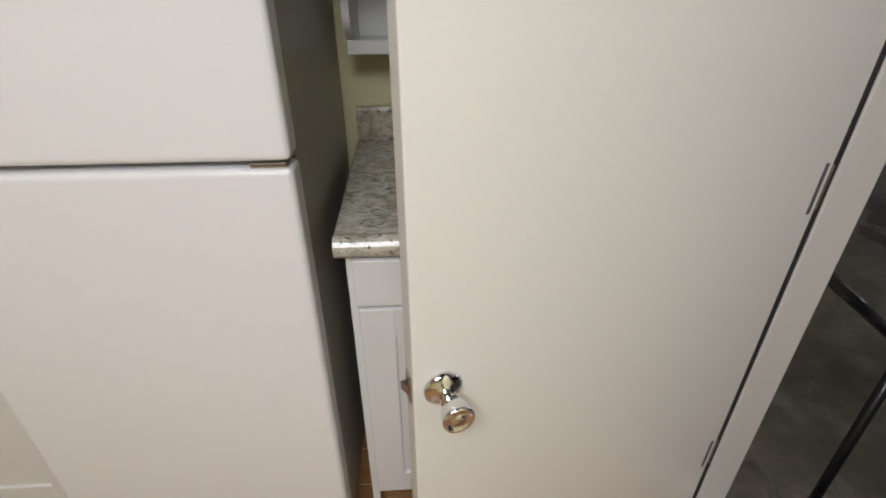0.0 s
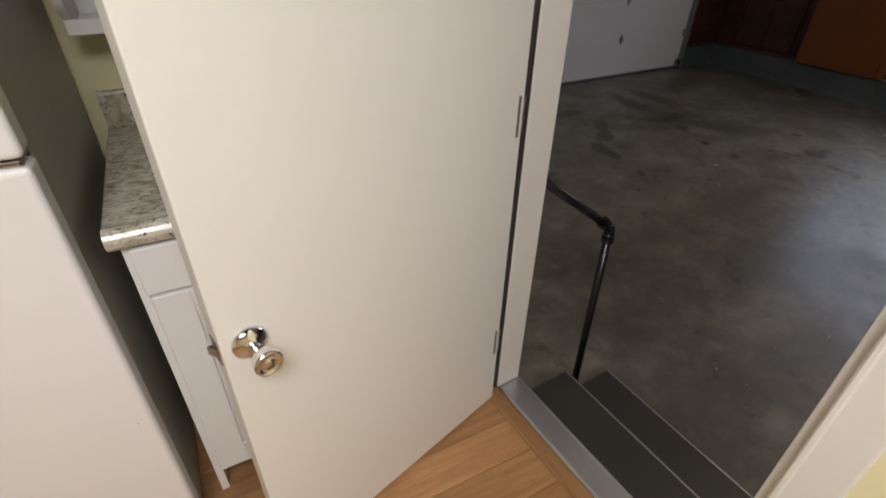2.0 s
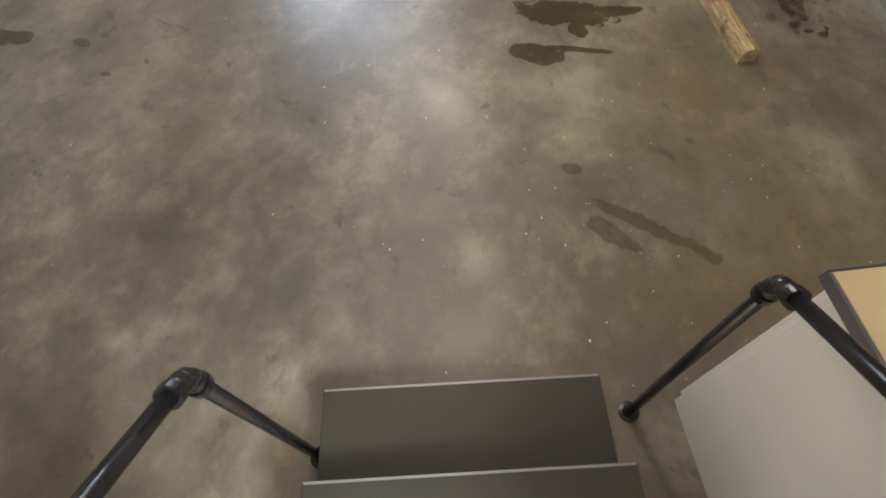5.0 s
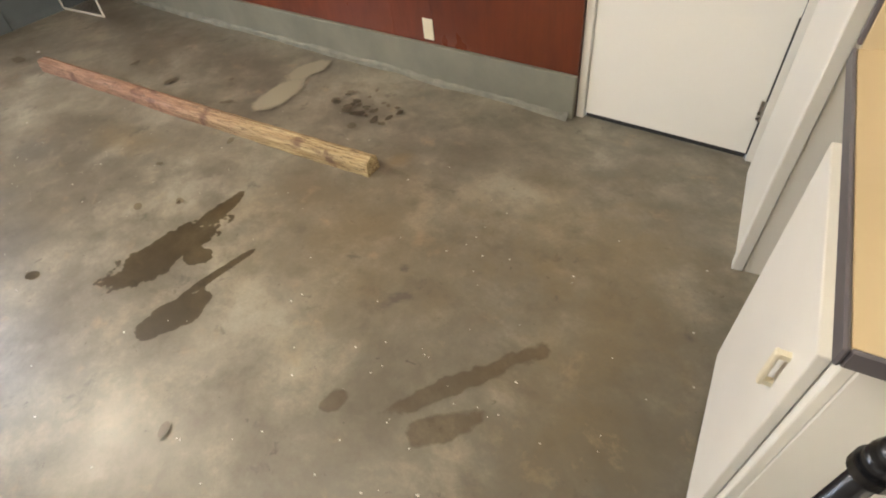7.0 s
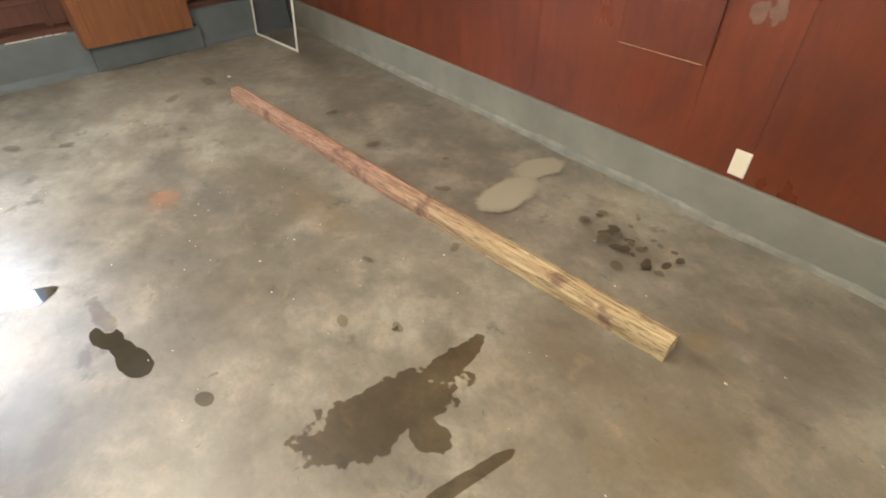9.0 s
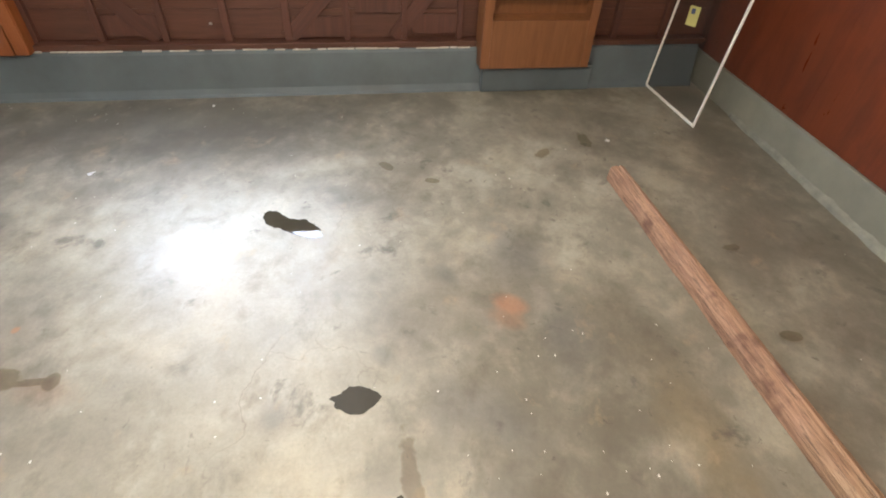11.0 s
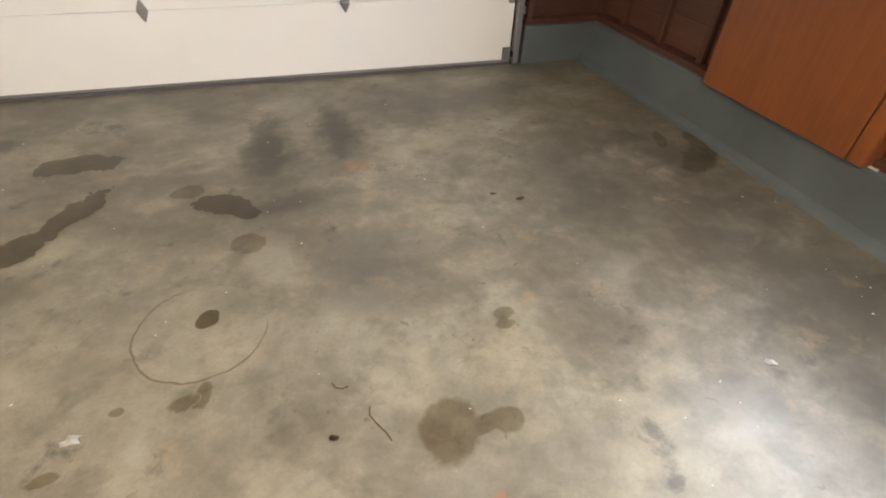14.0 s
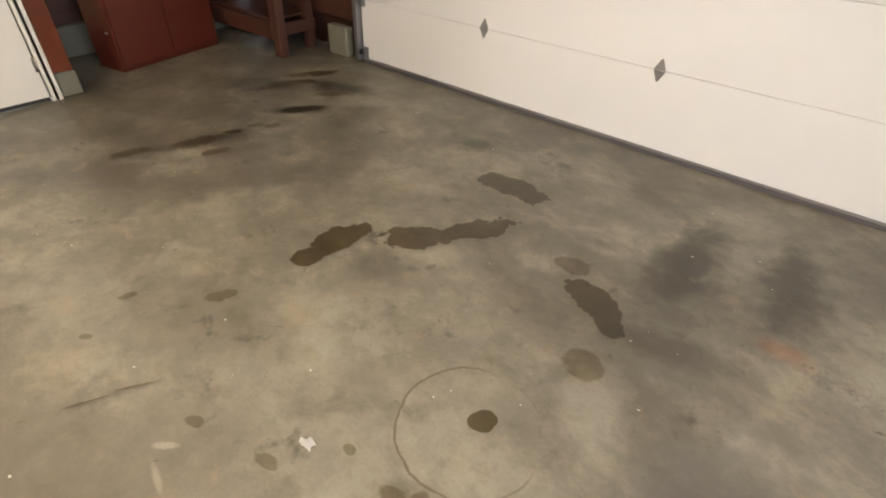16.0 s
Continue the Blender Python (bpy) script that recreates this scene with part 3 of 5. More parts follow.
for w in (0.88, 0.30, 0.92, 0.62, 1.22, 1.22):
    part("panel", box(x + 0.0006, x + w - 0.0006, YS - 0.012, YS, GZ + 0.235, CEIL, 0.0006, 1), M_RED_PLY, SW)
    x += w
part("panel_patch", box(3.06, 3.50, YS, YS + 0.010, 0.19, 1.4, 0.002, 1), M_RED_PLY, SW)
part("worn_edge", box(3.08, 3.485, YS + 0.0105, YS + 0.0125, 0.190, 0.1935), M_SMEAR_PALE, SW, "pale bare edge of a plywood patch")
CS = structure(part("curb_south", box(1.88, 7.30, YS - 0.012, YS + 0.018, GZ, GZ + 0.232, 0.006, 2), M_CONC_CURB), "rough grey-green concrete curb under the plywood wall", "curb")
bm = bmesh.new()
add_box(bm, 1.0, 1.88, YS - 0.14, YS - 0.02, GZ + 2.04, CEIL)
add_box(bm, 0.2, 1.0, YS - 0.14, YS - 0.02, GZ, CEIL)
structure(part("wall_south_west", bm, M_WHITE_WALL), "white painted wall over the side door", "wall")

verts, faces = [], []
n = 220
for k in range(n + 1):
    x = 1.90 + 4.5 * k / n
    a = noise.noise(Vector((x * 3.1, 0.4, 2.0))) + 0.5 * noise.noise(Vector((x * 11.0, 1.4, 2.0)))
    b = noise.noise(Vector((x * 4.3, 7.4, 5.0))) + 0.6 * noise.noise(Vector((x * 17.0, 3.1, 5.0)))
    out = max(0.004, 0.020 + 0.020 * a)
    verts += [(x, YS + 0.017, GZ + max(0.012, 0.036 + 0.018 * b)), (x, YS + 0.018 + out * 0.75, GZ + max(0.008, 0.022 + 0.010 * b)), (x, YS + 0.018 + out, GZ - 0.002)]
    if k:
        q = 3 * k
        faces += [(q - 3, q, q + 1, q - 2), (q - 2, q + 1, q + 2, q - 1)]
me = bpy.data.meshes.new("curb_fillet")
me.from_pydata(verts, [], faces)
me.materials.append(M_FILLET)
structure(new("curb_fillet", me), "ragged pale mortar fillet at the foot of the curb", "curb")

# east wall, a few degrees askew: studs on a battered curb, boards behind, a window opening above
EF = pose(6.66, 0.5, 0.0, 0, 0, 4.5) @ pose(-6.62, -0.5, 0.0)


def in_east(ob):
    ob.matrix_world = EF @ ob.matrix_world
    return ob


WX = XE + 0.10
WY0, WY1, WZ0, WZ1 = -0.55, 1.30, 0.86, 1.78
# curb section: local x -> wall x, local y -> z, extruded along the wall
curb_m = Matrix(((1, 0, 0, XE), (0, 0, -1, YN + 0.2), (0, 1, 0, GZ), (0, 0, 0, 1)))
curb_out = [(-0.035, 0.0), (-0.018, 0.016), (0.0, 0.05), (0.040, 0.268), (0.050, 0.282), (0.064, 0.287), (0.28, 0.287), (0.28, 0.0)]
structure(in_east(part("curb_east", prism(curb_out, YN + 0.2 - YS - 0.05, curb_m), M_BLUE_CURB)), "blue-grey painted concrete curb with scuffs", "curb")
bm = bmesh.new()
rng = random.Random(31)
y = -1.55
while y < 1.22:
    L = rng.uniform(0.03, 0.16)
    h = rng.uniform(0.002, 0.006)
    add_box(bm, XE + 0.052 + rng.uniform(0, 0.005), XE + 0.064, y, y + L, GZ + 0.283, GZ + 0.288 + h)
    y += L + rng.choice((0.004, 0.01, 0.05, 0.12))
structure(in_east(part("caulk_line", bm, M_CAULK)), "broken white caulk line along the curb top", "trim")
EW = structure(empty("wall_east_garage"), "dark redwood stud wall with diagonal brace", "wall")
part("sill_plate", box(XE + 0.062, WX + 0.09, YS, YN, GZ + 0.288, GZ + 0.326, 0.003, 1), M_REDWOOD, EW)
rng = random.Random(4)
z = GZ + 0.33
while z < CEIL - 0.02:
    h = 0.19
    spans = [(YS, YN)] if z + h <= WZ0 or z >= WZ1 else [(YS, WY0), (WY1, YN)]
    for a, b in spans:
        cuts = [a] + sorted(rng.uniform(a + 0.5, b - 0.5) for _ in range(2)) + [b]
        for p, q in zip(cuts, cuts[1:]):
            d = rng.uniform(0, 0.004)
            part("board", box(WX + 0.05 + d, WX + 0.075, p + 0.0008, q - 0.0008, z + 0.0008, min(z + h - 0.0008, CEIL)), M_REDWOOD, EW)
    z += h
for k in range(-7, 10):
    yy = 0.47 - 0.39 * k
    if not YS + 0.05 < yy < YN - 0.05:
        continue
    top = WZ0 - 0.04 if WY0 - 0.03 < yy < WY1 + 0.03 else CEIL
    w = 0.020 + 0.004 * rng.random()
    part("stud", box(WX + 0.004 + 0.012 * rng.random(), WX + 0.05, yy - w, yy + w, GZ + 0.326, top, 0.002, 1), M_STUD, EW)
for yy, deg in ((-0.30, 45), (0.52, -42), (-1.02, 40)):
    br = part("brace", box(0, 0.018, -0.050, 0.050, 0, 1.15, 0.002, 1), M_STUD, EW)
    br.matrix_basis = pose(WX + 0.020, yy, GZ + 0.335, deg, 0, 0)
# short blocking boards between the studs
for yy, zz in ((-0.53, 0.345), (-0.93, 0.50), (-1.31, 0.36), (0.28, 0.62), (0.66, 0.36)):
    part("block", box(WX + 0.022, WX + 0.05, yy - 0.165, yy + 0.165, GZ + zz, GZ + zz + 0.13, 0.002, 1), M_STUD, EW)
in_east(EW)
for y0, y1, z0, z1 in ((YS - 0.14, WY0 - 0.03, GZ, CEIL), (WY1 + 0.03, YN + 0.3, GZ, CEIL), (WY0 - 0.03, WY1 + 0.03, GZ, WZ0 - 0.03), (WY0 - 0.03, WY1 + 0.03, WZ1 + 0.03, CEIL)):
    structure(in_east(part("wall_east_outer", box(WX + 0.08, WX + 0.12, y0, y1, z0, z1), M_REDWOOD)), "outer sheathing of the garage wall", "wall")
win = structure(empty("window_1"), "white framed sliding garage window letting in daylight", "window")
for a, b, c, d in ((WY0 - 0.03, WY0 + 0.02, WZ0 - 0.03, WZ1 + 0.03), (WY1 - 0.02, WY1 + 0.03, WZ0 - 0.03, WZ1 + 0.03), (WY0 + 0.02, WY1 - 0.02, WZ0 - 0.03, WZ0 + 0.02), (WY0 + 0.02, WY1 - 0.02, WZ1 - 0.02, WZ1 + 0.03), (0.36, 0.39, WZ0 + 0.02, WZ1 - 0.02)):
    part("window_frame", box(WX + 0.02, WX + 0.10, a, b, c, d, 0.004, 1), M_TRIM, win)
for a, b in ((WY0 + 0.02, 0.36), (0.39, WY1 - 0.02)):
    pane = part("pane", box(WX + 0.065, WX + 0.069, a, b, WZ0 + 0.02, WZ1 - 0.02), M_GLASS, win)
    pane.visible_shadow = False
part("window_sill", box(WX - 0.04, WX + 0.10, WY0 - 0.06, WY1 + 0.06, WZ0 - 0.06, WZ0 - 0.031, 0.004, 1), M_PINE, win)
in_east(win)

# north wall either side of the garage door
GX0, GX1 = 1.03, 5.82
NE = structure(empty("wall_north_east"), "dark redwood board wall beside the garage door", "wall")
NW = structure(empty("wall_north_west"), "dark redwood board wall and framing beside the garage door", "wall")
z = GZ + 0.28
while z < CEIL:
    part("board", box(GX1 + 0.06, WX + 0.1, YN + 0.06, YN + 0.085, z + 0.002, min(z + 0.188, CEIL)), M_REDWOOD, NE)
    part("board", box(-0.75, GX0 - 0.06, YN + 0.06, YN + 0.085, z + 0.002, min(z + 0.188, CEIL)), M_REDWOOD, NW)
    z += 0.19
part("sill_plate", box(GX1 + 0.09, XE + 0.02, YN - 0.01, YN + 0.06, GZ + 0.28, GZ + 0.32, 0.003, 1), M_REDWOOD, NE)
for xx in (GX1 + 0.10, XE - 0.03):
    part("stud", box(xx, xx + 0.04, YN - 0.02, YN + 0.06, GZ + 0.32, CEIL, 0.002, 1), M_STUD, NE)
br = part("brace", box(-0.02, 0.0, -0.04, 0.04, 0, 1.0, 0.002, 1), M_STUD, NE)
br.matrix_basis = pose(XE + 0.06, YN - 0.12, GZ + 0.36, 38, 0, 0)
structure(part("curb_north_east", box(GX1 + 0.09, XE + 0.01, YN - 0.03, YN + 0.12, GZ, GZ + 0.28, 0.008, 2), M_BLUE_CURB), "blue-grey painted curb beside the garage door", "curb")
structure(part("wall_over_garage_door", box(GX0 - 0.06, GX1 + 0.06, YN + 0.06, YN + 0.16, GZ + 2.13, CEIL), M_REDWOOD), "dark wooden header over the garage door", "wall")
structure(part("wall_north_outer", box(-0.9, WX + 0.2, YN + 0.17, YN + 0.22, GZ, CEIL), M_REDWOOD), "outer sheathing beyond the garage door", "wall")
for xx in (GX0 - 0.06, GX1 + 0.0):
    part("door_post", box(xx, xx + 0.06, YN + 0.055, YN + 0.15, GZ, CEIL, 0.003, 1), M_STUD, NW if xx < 2 else NE)
foot = structure(part("concrete_footing", box(0.62, 0.86, YN - 0.03, YN + 0.055, GZ, GZ + 0.24, 0.015, 2), M_CONC_CURB), "chipped concrete footing beside the garage door", "footing")
# recess north of the house wall
RW = structure(empty("wall_west_recess"), "dark redwood boards at the back of the recess", "wall")
z = GZ + 0.23
while z < CEIL:
    part("board", box(-0.80, -0.775, 1.46, YN + 0.06, z + 0.002, min(z + 0.188, CEIL)), M_REDWOOD, RW)
    z += 0.19
structure(part("curb_west", box(-0.85, -0.70, 1.46, YN + 0.1, GZ, GZ + 0.23, 0.008, 2), M_CONC_CURB), "grey concrete curb in the recess", "curb")
structure(part("curb_recess", box(-0.70, 0.0, 1.462, 1.53, GZ, GZ + 0.23, 0.008, 2), M_CONC_CURB), "grey-green concrete curb in the recess", "curb")
structure(part("concrete_footing", box(0.03, 0.17, 1.465, 1.60, GZ, GZ + 0.16, 0.014, 2), M_CONC_CURB), "grey concrete footing under the red post", "footing")
structure(part("post_red", box(0.04, 0.16, 1.465, 1.59, GZ + 0.16, CEIL, 0.004, 1), M_RED_PLY), "red painted wooden post on a concrete footing", "post")

# ---- kitchen things ----
def kitchen_door():
    """The flush door, hinged at the jamb, standing open into the kitchen."""
    d = structure(empty("door_1"), "open flush white painted door with scuff marks", "door")
    part("slab", box(-0.792, 0.0, -0.021, 0.021, 0.012, 2.03, 0.003, 2), M_DOOR, d)
    for side in (-1, 1):
        m = pose(-0.742, side * 0.021, 0.795, -90 * side, 0, 0)
        rose = part("rose", lathe([(0.034, 0.0), (0.034, 0.003), (0.031, 0.008), (0.022, 0.013), (0.014, 0.016), (0.012, 0.018)], m, 28), M_CHROME, d, "chrome rose", True)
        k = part("knob", lathe([(0.012, 0.014), (0.0115, 0.026), (0.013, 0.031), (0.0175, 0.038), (0.0225, 0.050), (0.0255, 0.062), (0.0262, 0.069), (0.0245, 0.073), (0.0205, 0.0735), (0.0185, 0.0705), (0.008, 0.0705), (0.0075, 0.072), (0.002, 0.072)], m, 32), M_CHROME, rose, "chrome knob with a dished end", True)
    part("latch_plate", box(-0.7945, -0.7915, -0.012, 0.012, 0.765, 0.825, 0.001, 1), M_NICKEL, d)
    part("latch_bolt", prism([(0, -0.008), (0.011, -0.008), (0.004, 0.008), (0, 0.008)], 0.018, pose(-0.7935, 0, 0.786) @ pose(0, 0, 0, 0, 0, 180)), M_NICKEL, d)
    for z in (0.29, 1.03, 1.80):
        h = part("hinge", box(0.0005, 0.003, -0.0225, 0.020, z - 0.045, z + 0.045, 0.001, 1), M_NICKEL, d, "brushed steel hinge")
        part("knuckle", tube((0.004, 0.0265, z - 0.046), (0.004, 0.0265, z + 0.046), 0.0055, 12), M_NICKEL, h)
        part("leaf_edge", box(-0.021, -0.013, -0.0222, -0.0205, z - 0.05, z + 0.05), M_GREY_EDGE, h)
    d.matrix_world = pose(0.035, -0.668, 0.0, 0, 0, 17)
    return d


kitchen_door()


def knob(parent, x, y, z):
    m = pose(x, y, z, 90, 0, 0)
    part("knob", lathe([(0.007, 0.0), (0.006, 0.010), (0.008, 0.014), (0.0155, 0.019), (0.0165, 0.023), (0.0145, 0.027), (0.004, 0.029)], m, 24), M_NICKEL, parent, "brushed nickel knob", True)


def shaker(name, parent, x0, x1, z0, z1, yf, rail=0.075):
    """A cabinet door: two stiles, two rails and a recessed panel."""
    d = part(name, box(x0 + rail - 0.004, x1 - rail + 0.004, yf + 0.008, yf + 0.016, z0 + rail - 0.004, z1 - rail + 0.004), M_CABINET, parent)
    for a, b, c, e in ((x0, x0 + rail, z0, z1), (x1 - rail, x1, z0, z1), (x0 + rail, x1 - rail, z0, z0 + rail), (x0 + rail, x1 - rail, z1 - rail, z1)):
        part("rail" if b - a > e - c else "stile", box(a, b, yf, yf + 0.019, c, e, 0.0015, 1), M_CABINET, d)
    return d


def base_cabinet():
    c = tagged(empty("base_cabinet", (-0.43, -0.3, 0)), "white shaker base cabinet with one drawer and two doors", "cabinet")
    c.matrix_world = Matrix.Identity(4)
    bm = bmesh.new()
    add_box(bm, -0.850, -0.830, -0.610, -0.01, 0.0, 0.874)
    add_box(bm, -0.030, -0.006, -0.610, -0.01, 0.0, 0.874)
    add_box(bm, -0.830, -0.030, -0.030, -0.01, 0.0, 0.874)
    add_box(bm, -0.830, -0.030, -0.600, -0.03, 0.10, 0.12)
    add_box(bm, -0.830, -0.030, -0.610, -0.585, 0.10, 0.874)
    part("body", bm, M_CABINET, c)
    part("toe_kick", box(-0.830, -0.030, -0.545, -0.535, 0.0, 0.10), M_GREY_EDGE, c, "dark recessed toe kick")
    dr = part("drawer_front", box(-0.836, -0.036, -0.630, -0.611, 0.755, 0.868, 0.0015, 1), M_CABINET, c)
    knob(dr, -0.686, -0.630, 0.802)
    knob(dr, -0.163, -0.630, 0.806)
    a = shaker("door", c, -0.831, -0.4245, 0.115, 0.745, -0.630)
    knob(a, -0.457, -0.630, 0.690)
    b = shaker("door", c, -0.4215, -0.034, 0.115, 0.745, -0.630)
    knob(b, -0.376, -0.630, 0.690)


base_cabinet()


def countertop():
    c = tagged(empty("countertop"), "speckled granite-look laminate countertop with rolled front edge", "countertop")
    front = []
    for k in range(9):
        a = math.pi / 2 + math.pi * k / 8
        front.append((-0.640 + 0.024 + 0.024 * math.cos(a), 0.897 + 0.024 * math.sin(a)))
    outline = [(-0.004, 0.915), (-0.60, 0.915)] + [(y, z) for y, z in front] + [(-0.60, 0.878), (-0.004, 0.878)]
    # local x -> world y, local y -> world z, extruded along world x
    m = Matrix(((0, 0, 1, -0.868), (1, 0, 0, 0), (0, 1, 0, 0), (0, 0, 0, 1)))
    part("slab", prism(outline, 0.862, m), M_GRANITE, c, smooth=False)
    sp = [(-0.003, 0.916), (-0.024, 0.916), (-0.024, 1.006), (-0.021, 1.012), (-0.015, 1.0145), (-0.003, 1.0145)]
    part("backsplash", prism(sp, 0.862, m), M_GRANITE, c)
    part("end_strip", box(-0.8695, -0.8685, -0.612, -0.004, 0.880, 0.914), M_GREY_EDGE, c)
    part("caulk", box(-0.866, -0.006, -0.010, -0.001, 1.0145, 1.0185, 0.001, 1), M_YELLOW, c)


countertop()


def outlet():
    o = tagged(empty("wall_outlet", (-0.44, -0.001, 1.078)), "ivory duplex power outlet on the yellow wall", "outlet")
    part("plate", box(-0.036, 0.036, -0.006, 0.0, -0.0585, 0.0585, 0.004, 2), M_IVORY, o)
    for z in (0.020, -0.020):
        s = part("socket", lathe([(0.0165, 0.0), (0.0165, 0.0015), (0.015, 0.002)], pose(0, -0.006, z, 90, 0, 0), 20), M_IVORY, o)
        for x in (-0.006, 0.006):
            part("slot", box(x - 0.001, x + 0.001, -0.0086, -0.0078, z - 0.001, z + 0.007), M_RUBBER_GAP, s)
        part("ground_hole", lathe([(0.0026, 0.0), (0.0026, 0.0006)], pose(0, -0.008, z - 0.008, 90, 0, 0), 10), M_RUBBER_GAP, s)
    part("screw", lathe([(0.003, 0), (0.003, 0.001), (0.001, 0.0015)], pose(0, -0.006, 0, 90, 0, 0), 10), M_NICKEL, o)


outlet()


def wall_shelf():
    s = tagged(empty("wall_shelf"), "white painted wall shelf with scalloped side brackets", "shelf")
    part("back_panel", box(-0.84, -0.045, -0.010, -0.001, 1.19, 1.60), M_CABINET, s)
    part("shelf_board", box(-0.84, -0.045, -0.150, -0.010, 1.186, 1.204, 0.001, 1), M_CABINET, s)
    part("lip", box(-0.860, -0.027, -0.162, -0.150, 1.180, 1.214, 0.002, 1), M_CABINET, s)
    outline = [(-0.001, 1.18), (-0.150, 1.18)]
    for k in range(15):
        u = k / 14
        d = 0.150 + 0.125 * u + 0.022 * math.sin(2 * math.pi * u)
        outline.append((-d, 1.21 + 0.14 * u))
    outline += [(-0.275, 1.40), (-0.001, 1.40)]
    for x in (-0.860, -0.045):
        m = Matrix(((0, 0, 1, x), (1, 0, 0, 0), (0, 1, 0, 0), (0, 0, 0, 1)))
        part("bracket", prism(outline, 0.018, m), M_CABINET, s)
    w = tagged(empty("wall_cabinet"), "white wall cabinet above the counter shelf", "cabinet")
    part("body", box(-0.862, -0.004, -0.290, -0.001, 1.401, 2.12, 0.002, 1), M_CABINET, w)
    a = shaker("door", w, -0.858, -0.435, 1.41, 2.11, -0.310, 0.06)
    b = shaker("door", w, -0.431, -0.008, 1.41, 2.11, -0.310, 0.06)
    knob(a, -0.46, -0.310, 1.46)
    knob(b, -0.405, -0.310, 1.46)


wall_shelf()


def refrigerator():
    f = tagged(empty("refrigerator", (-1.22, -0.36, 0)), "white top-freezer refrigerator with textured doors", "refrigerator")
    f.matrix_world = Matrix.Identity(4)
    part("body", box(-1.545, -0.902, -0.655, -0.03, 0.025, 1.62, 0.006, 2), M_FRIDGE_SIDE, f, "textured side panels with shade in their grey-green colour")
    part("freezer_door", box(-1.548, -0.897, -0.725, -0.662, 1.116, 1.625, 0.012, 4), M_FRIDGE, f)
    part("fridge_door", box(-1.548, -0.897, -0.725, -0.662, 0.10, 1.104, 0.012, 4), M_FRIDGE, f)
    part("door_gasket", box(-1.540, -0.906, -0.664, -0.653, 0.11, 1.60), M_GREY_EDGE, f)
    part("hinge", box(-0.965, -0.905, -0.722, -0.650, 1.106, 1.114, 0.002, 1), M_NICKEL, f, "steel middle hinge")
    part("kick_grille", box(-1.535, -0.912, -0.650, -0.630, 0.012, 0.095, 0.003, 1), M_GREY_EDGE, f)
    part("door_plug", lathe([(0.005, 0), (0.005, 0.0015), (0.002, 0.0025)], pose(-0.93, -0.725, 0.50, 90, 0, 0), 12), M_FRIDGE, f)
    for z in (0.78, 1.22):
        h = part("handle", box(-1.535, -1.510, -0.775, -0.752, z - 0.01, z + 0.28, 0.008, 3), M_FRIDGE, f)
        for zz in (z, z + 0.26):
            part("handle_foot", box(-1.533, -1.512, -0.755, -0.722, zz - 0.01, zz + 0.02, 0.004, 1), M_FRIDGE, h)
    for x in (-1.5, -0.95):
        for y in (-0.60, -0.08):
            part("foot", tube((x, y, 0.0), (x, y, 0.03), 0.018, 12), M_RUBBER_GAP, f)


refrigerator()


def side_cabinet():
    c = tagged(empty("base_cabinet"), "white base cabinet standing beside the refrigerator", "cabinet")
    part("body", box(-2.50, -1.60, -0.590, -0.01, 0.10, 0.872), M_CABINET, c)
    part("toe_kick", box(-2.48, -1.62, -0.52, -0.50, 0.0, 0.10), M_CABINET, c)
    part("drawer_front", box(-2.49, -1.61, -0.612, -0.592, 0.745, 0.865, 0.002, 1), M_CABINET, c)
    a = shaker("door", c, -2.49, -2.052, 0.115, 0.735, -0.612)
    b = shaker("door", c, -2.048, -1.61, 0.115, 0.735, -0.612)
    knob(a, -2.08, -0.612, 0.66)
    knob(b, -2.02, -0.612, 0.66)
    t = tagged(empty("countertop"), "speckled laminate countertop beside the refrigerator", "countertop")
    part("slab", box(-2.52, -1.58, -0.635, -0.004, 0.874, 0.912, 0.01, 3), M_GRANITE, t)


side_cabinet()


def kitchen_lamp():
    l = tagged(empty("ceiling_lamp", (-0.95, -2.35, CEIL)), "flush white kitchen ceiling lamp", "ceiling lamp")
    part("base", lathe([(0.16, -0.02), (0.16, -0.001), (0.15, 0.0)], Matrix.Identity(4), 32), M_TRIM, l)
    part("shade", lathe([(0.01, -0.10), (0.08, -0.09), (0.13, -0.06), (0.15, -0.021)], Matrix.Identity(4), 32), M_DIFF, l, smooth=True)


kitchen_lamp()

# ---- garage things ----
def steps():
    """Two dark painted steps down from the doorway."""
    for z, x0, x1, lab in ((GZ + 0.316, 0.178, 0.463, "dark painted upper step with a worn front edge"), (GZ + 0.156, 0.178, 0.752, "dark painted lower step with a worn front edge")):
        s = tagged(empty("step"), lab, "step", "steps down to the garage")
        lo = GZ if z < GZ + 0.2 else GZ + 0.156
        part("tread", box(x0, x1 + 0.006, -0.885, 0.010, z - 0.03, z, 0.004, 2), M_STEP, s)
        part("riser", box(x0, x1 - 0.012, -0.878, 0.003, lo, z - 0.03), M_STEP, s)
        part("nosing", box(x1 + 0.0, x1 + 0.0075, -0.881, 0.006, z - 0.006, z + 0.0012, 0.001, 1), M_GALV, s, "worn bare metal edge")
        s.matrix_world = DW


steps()


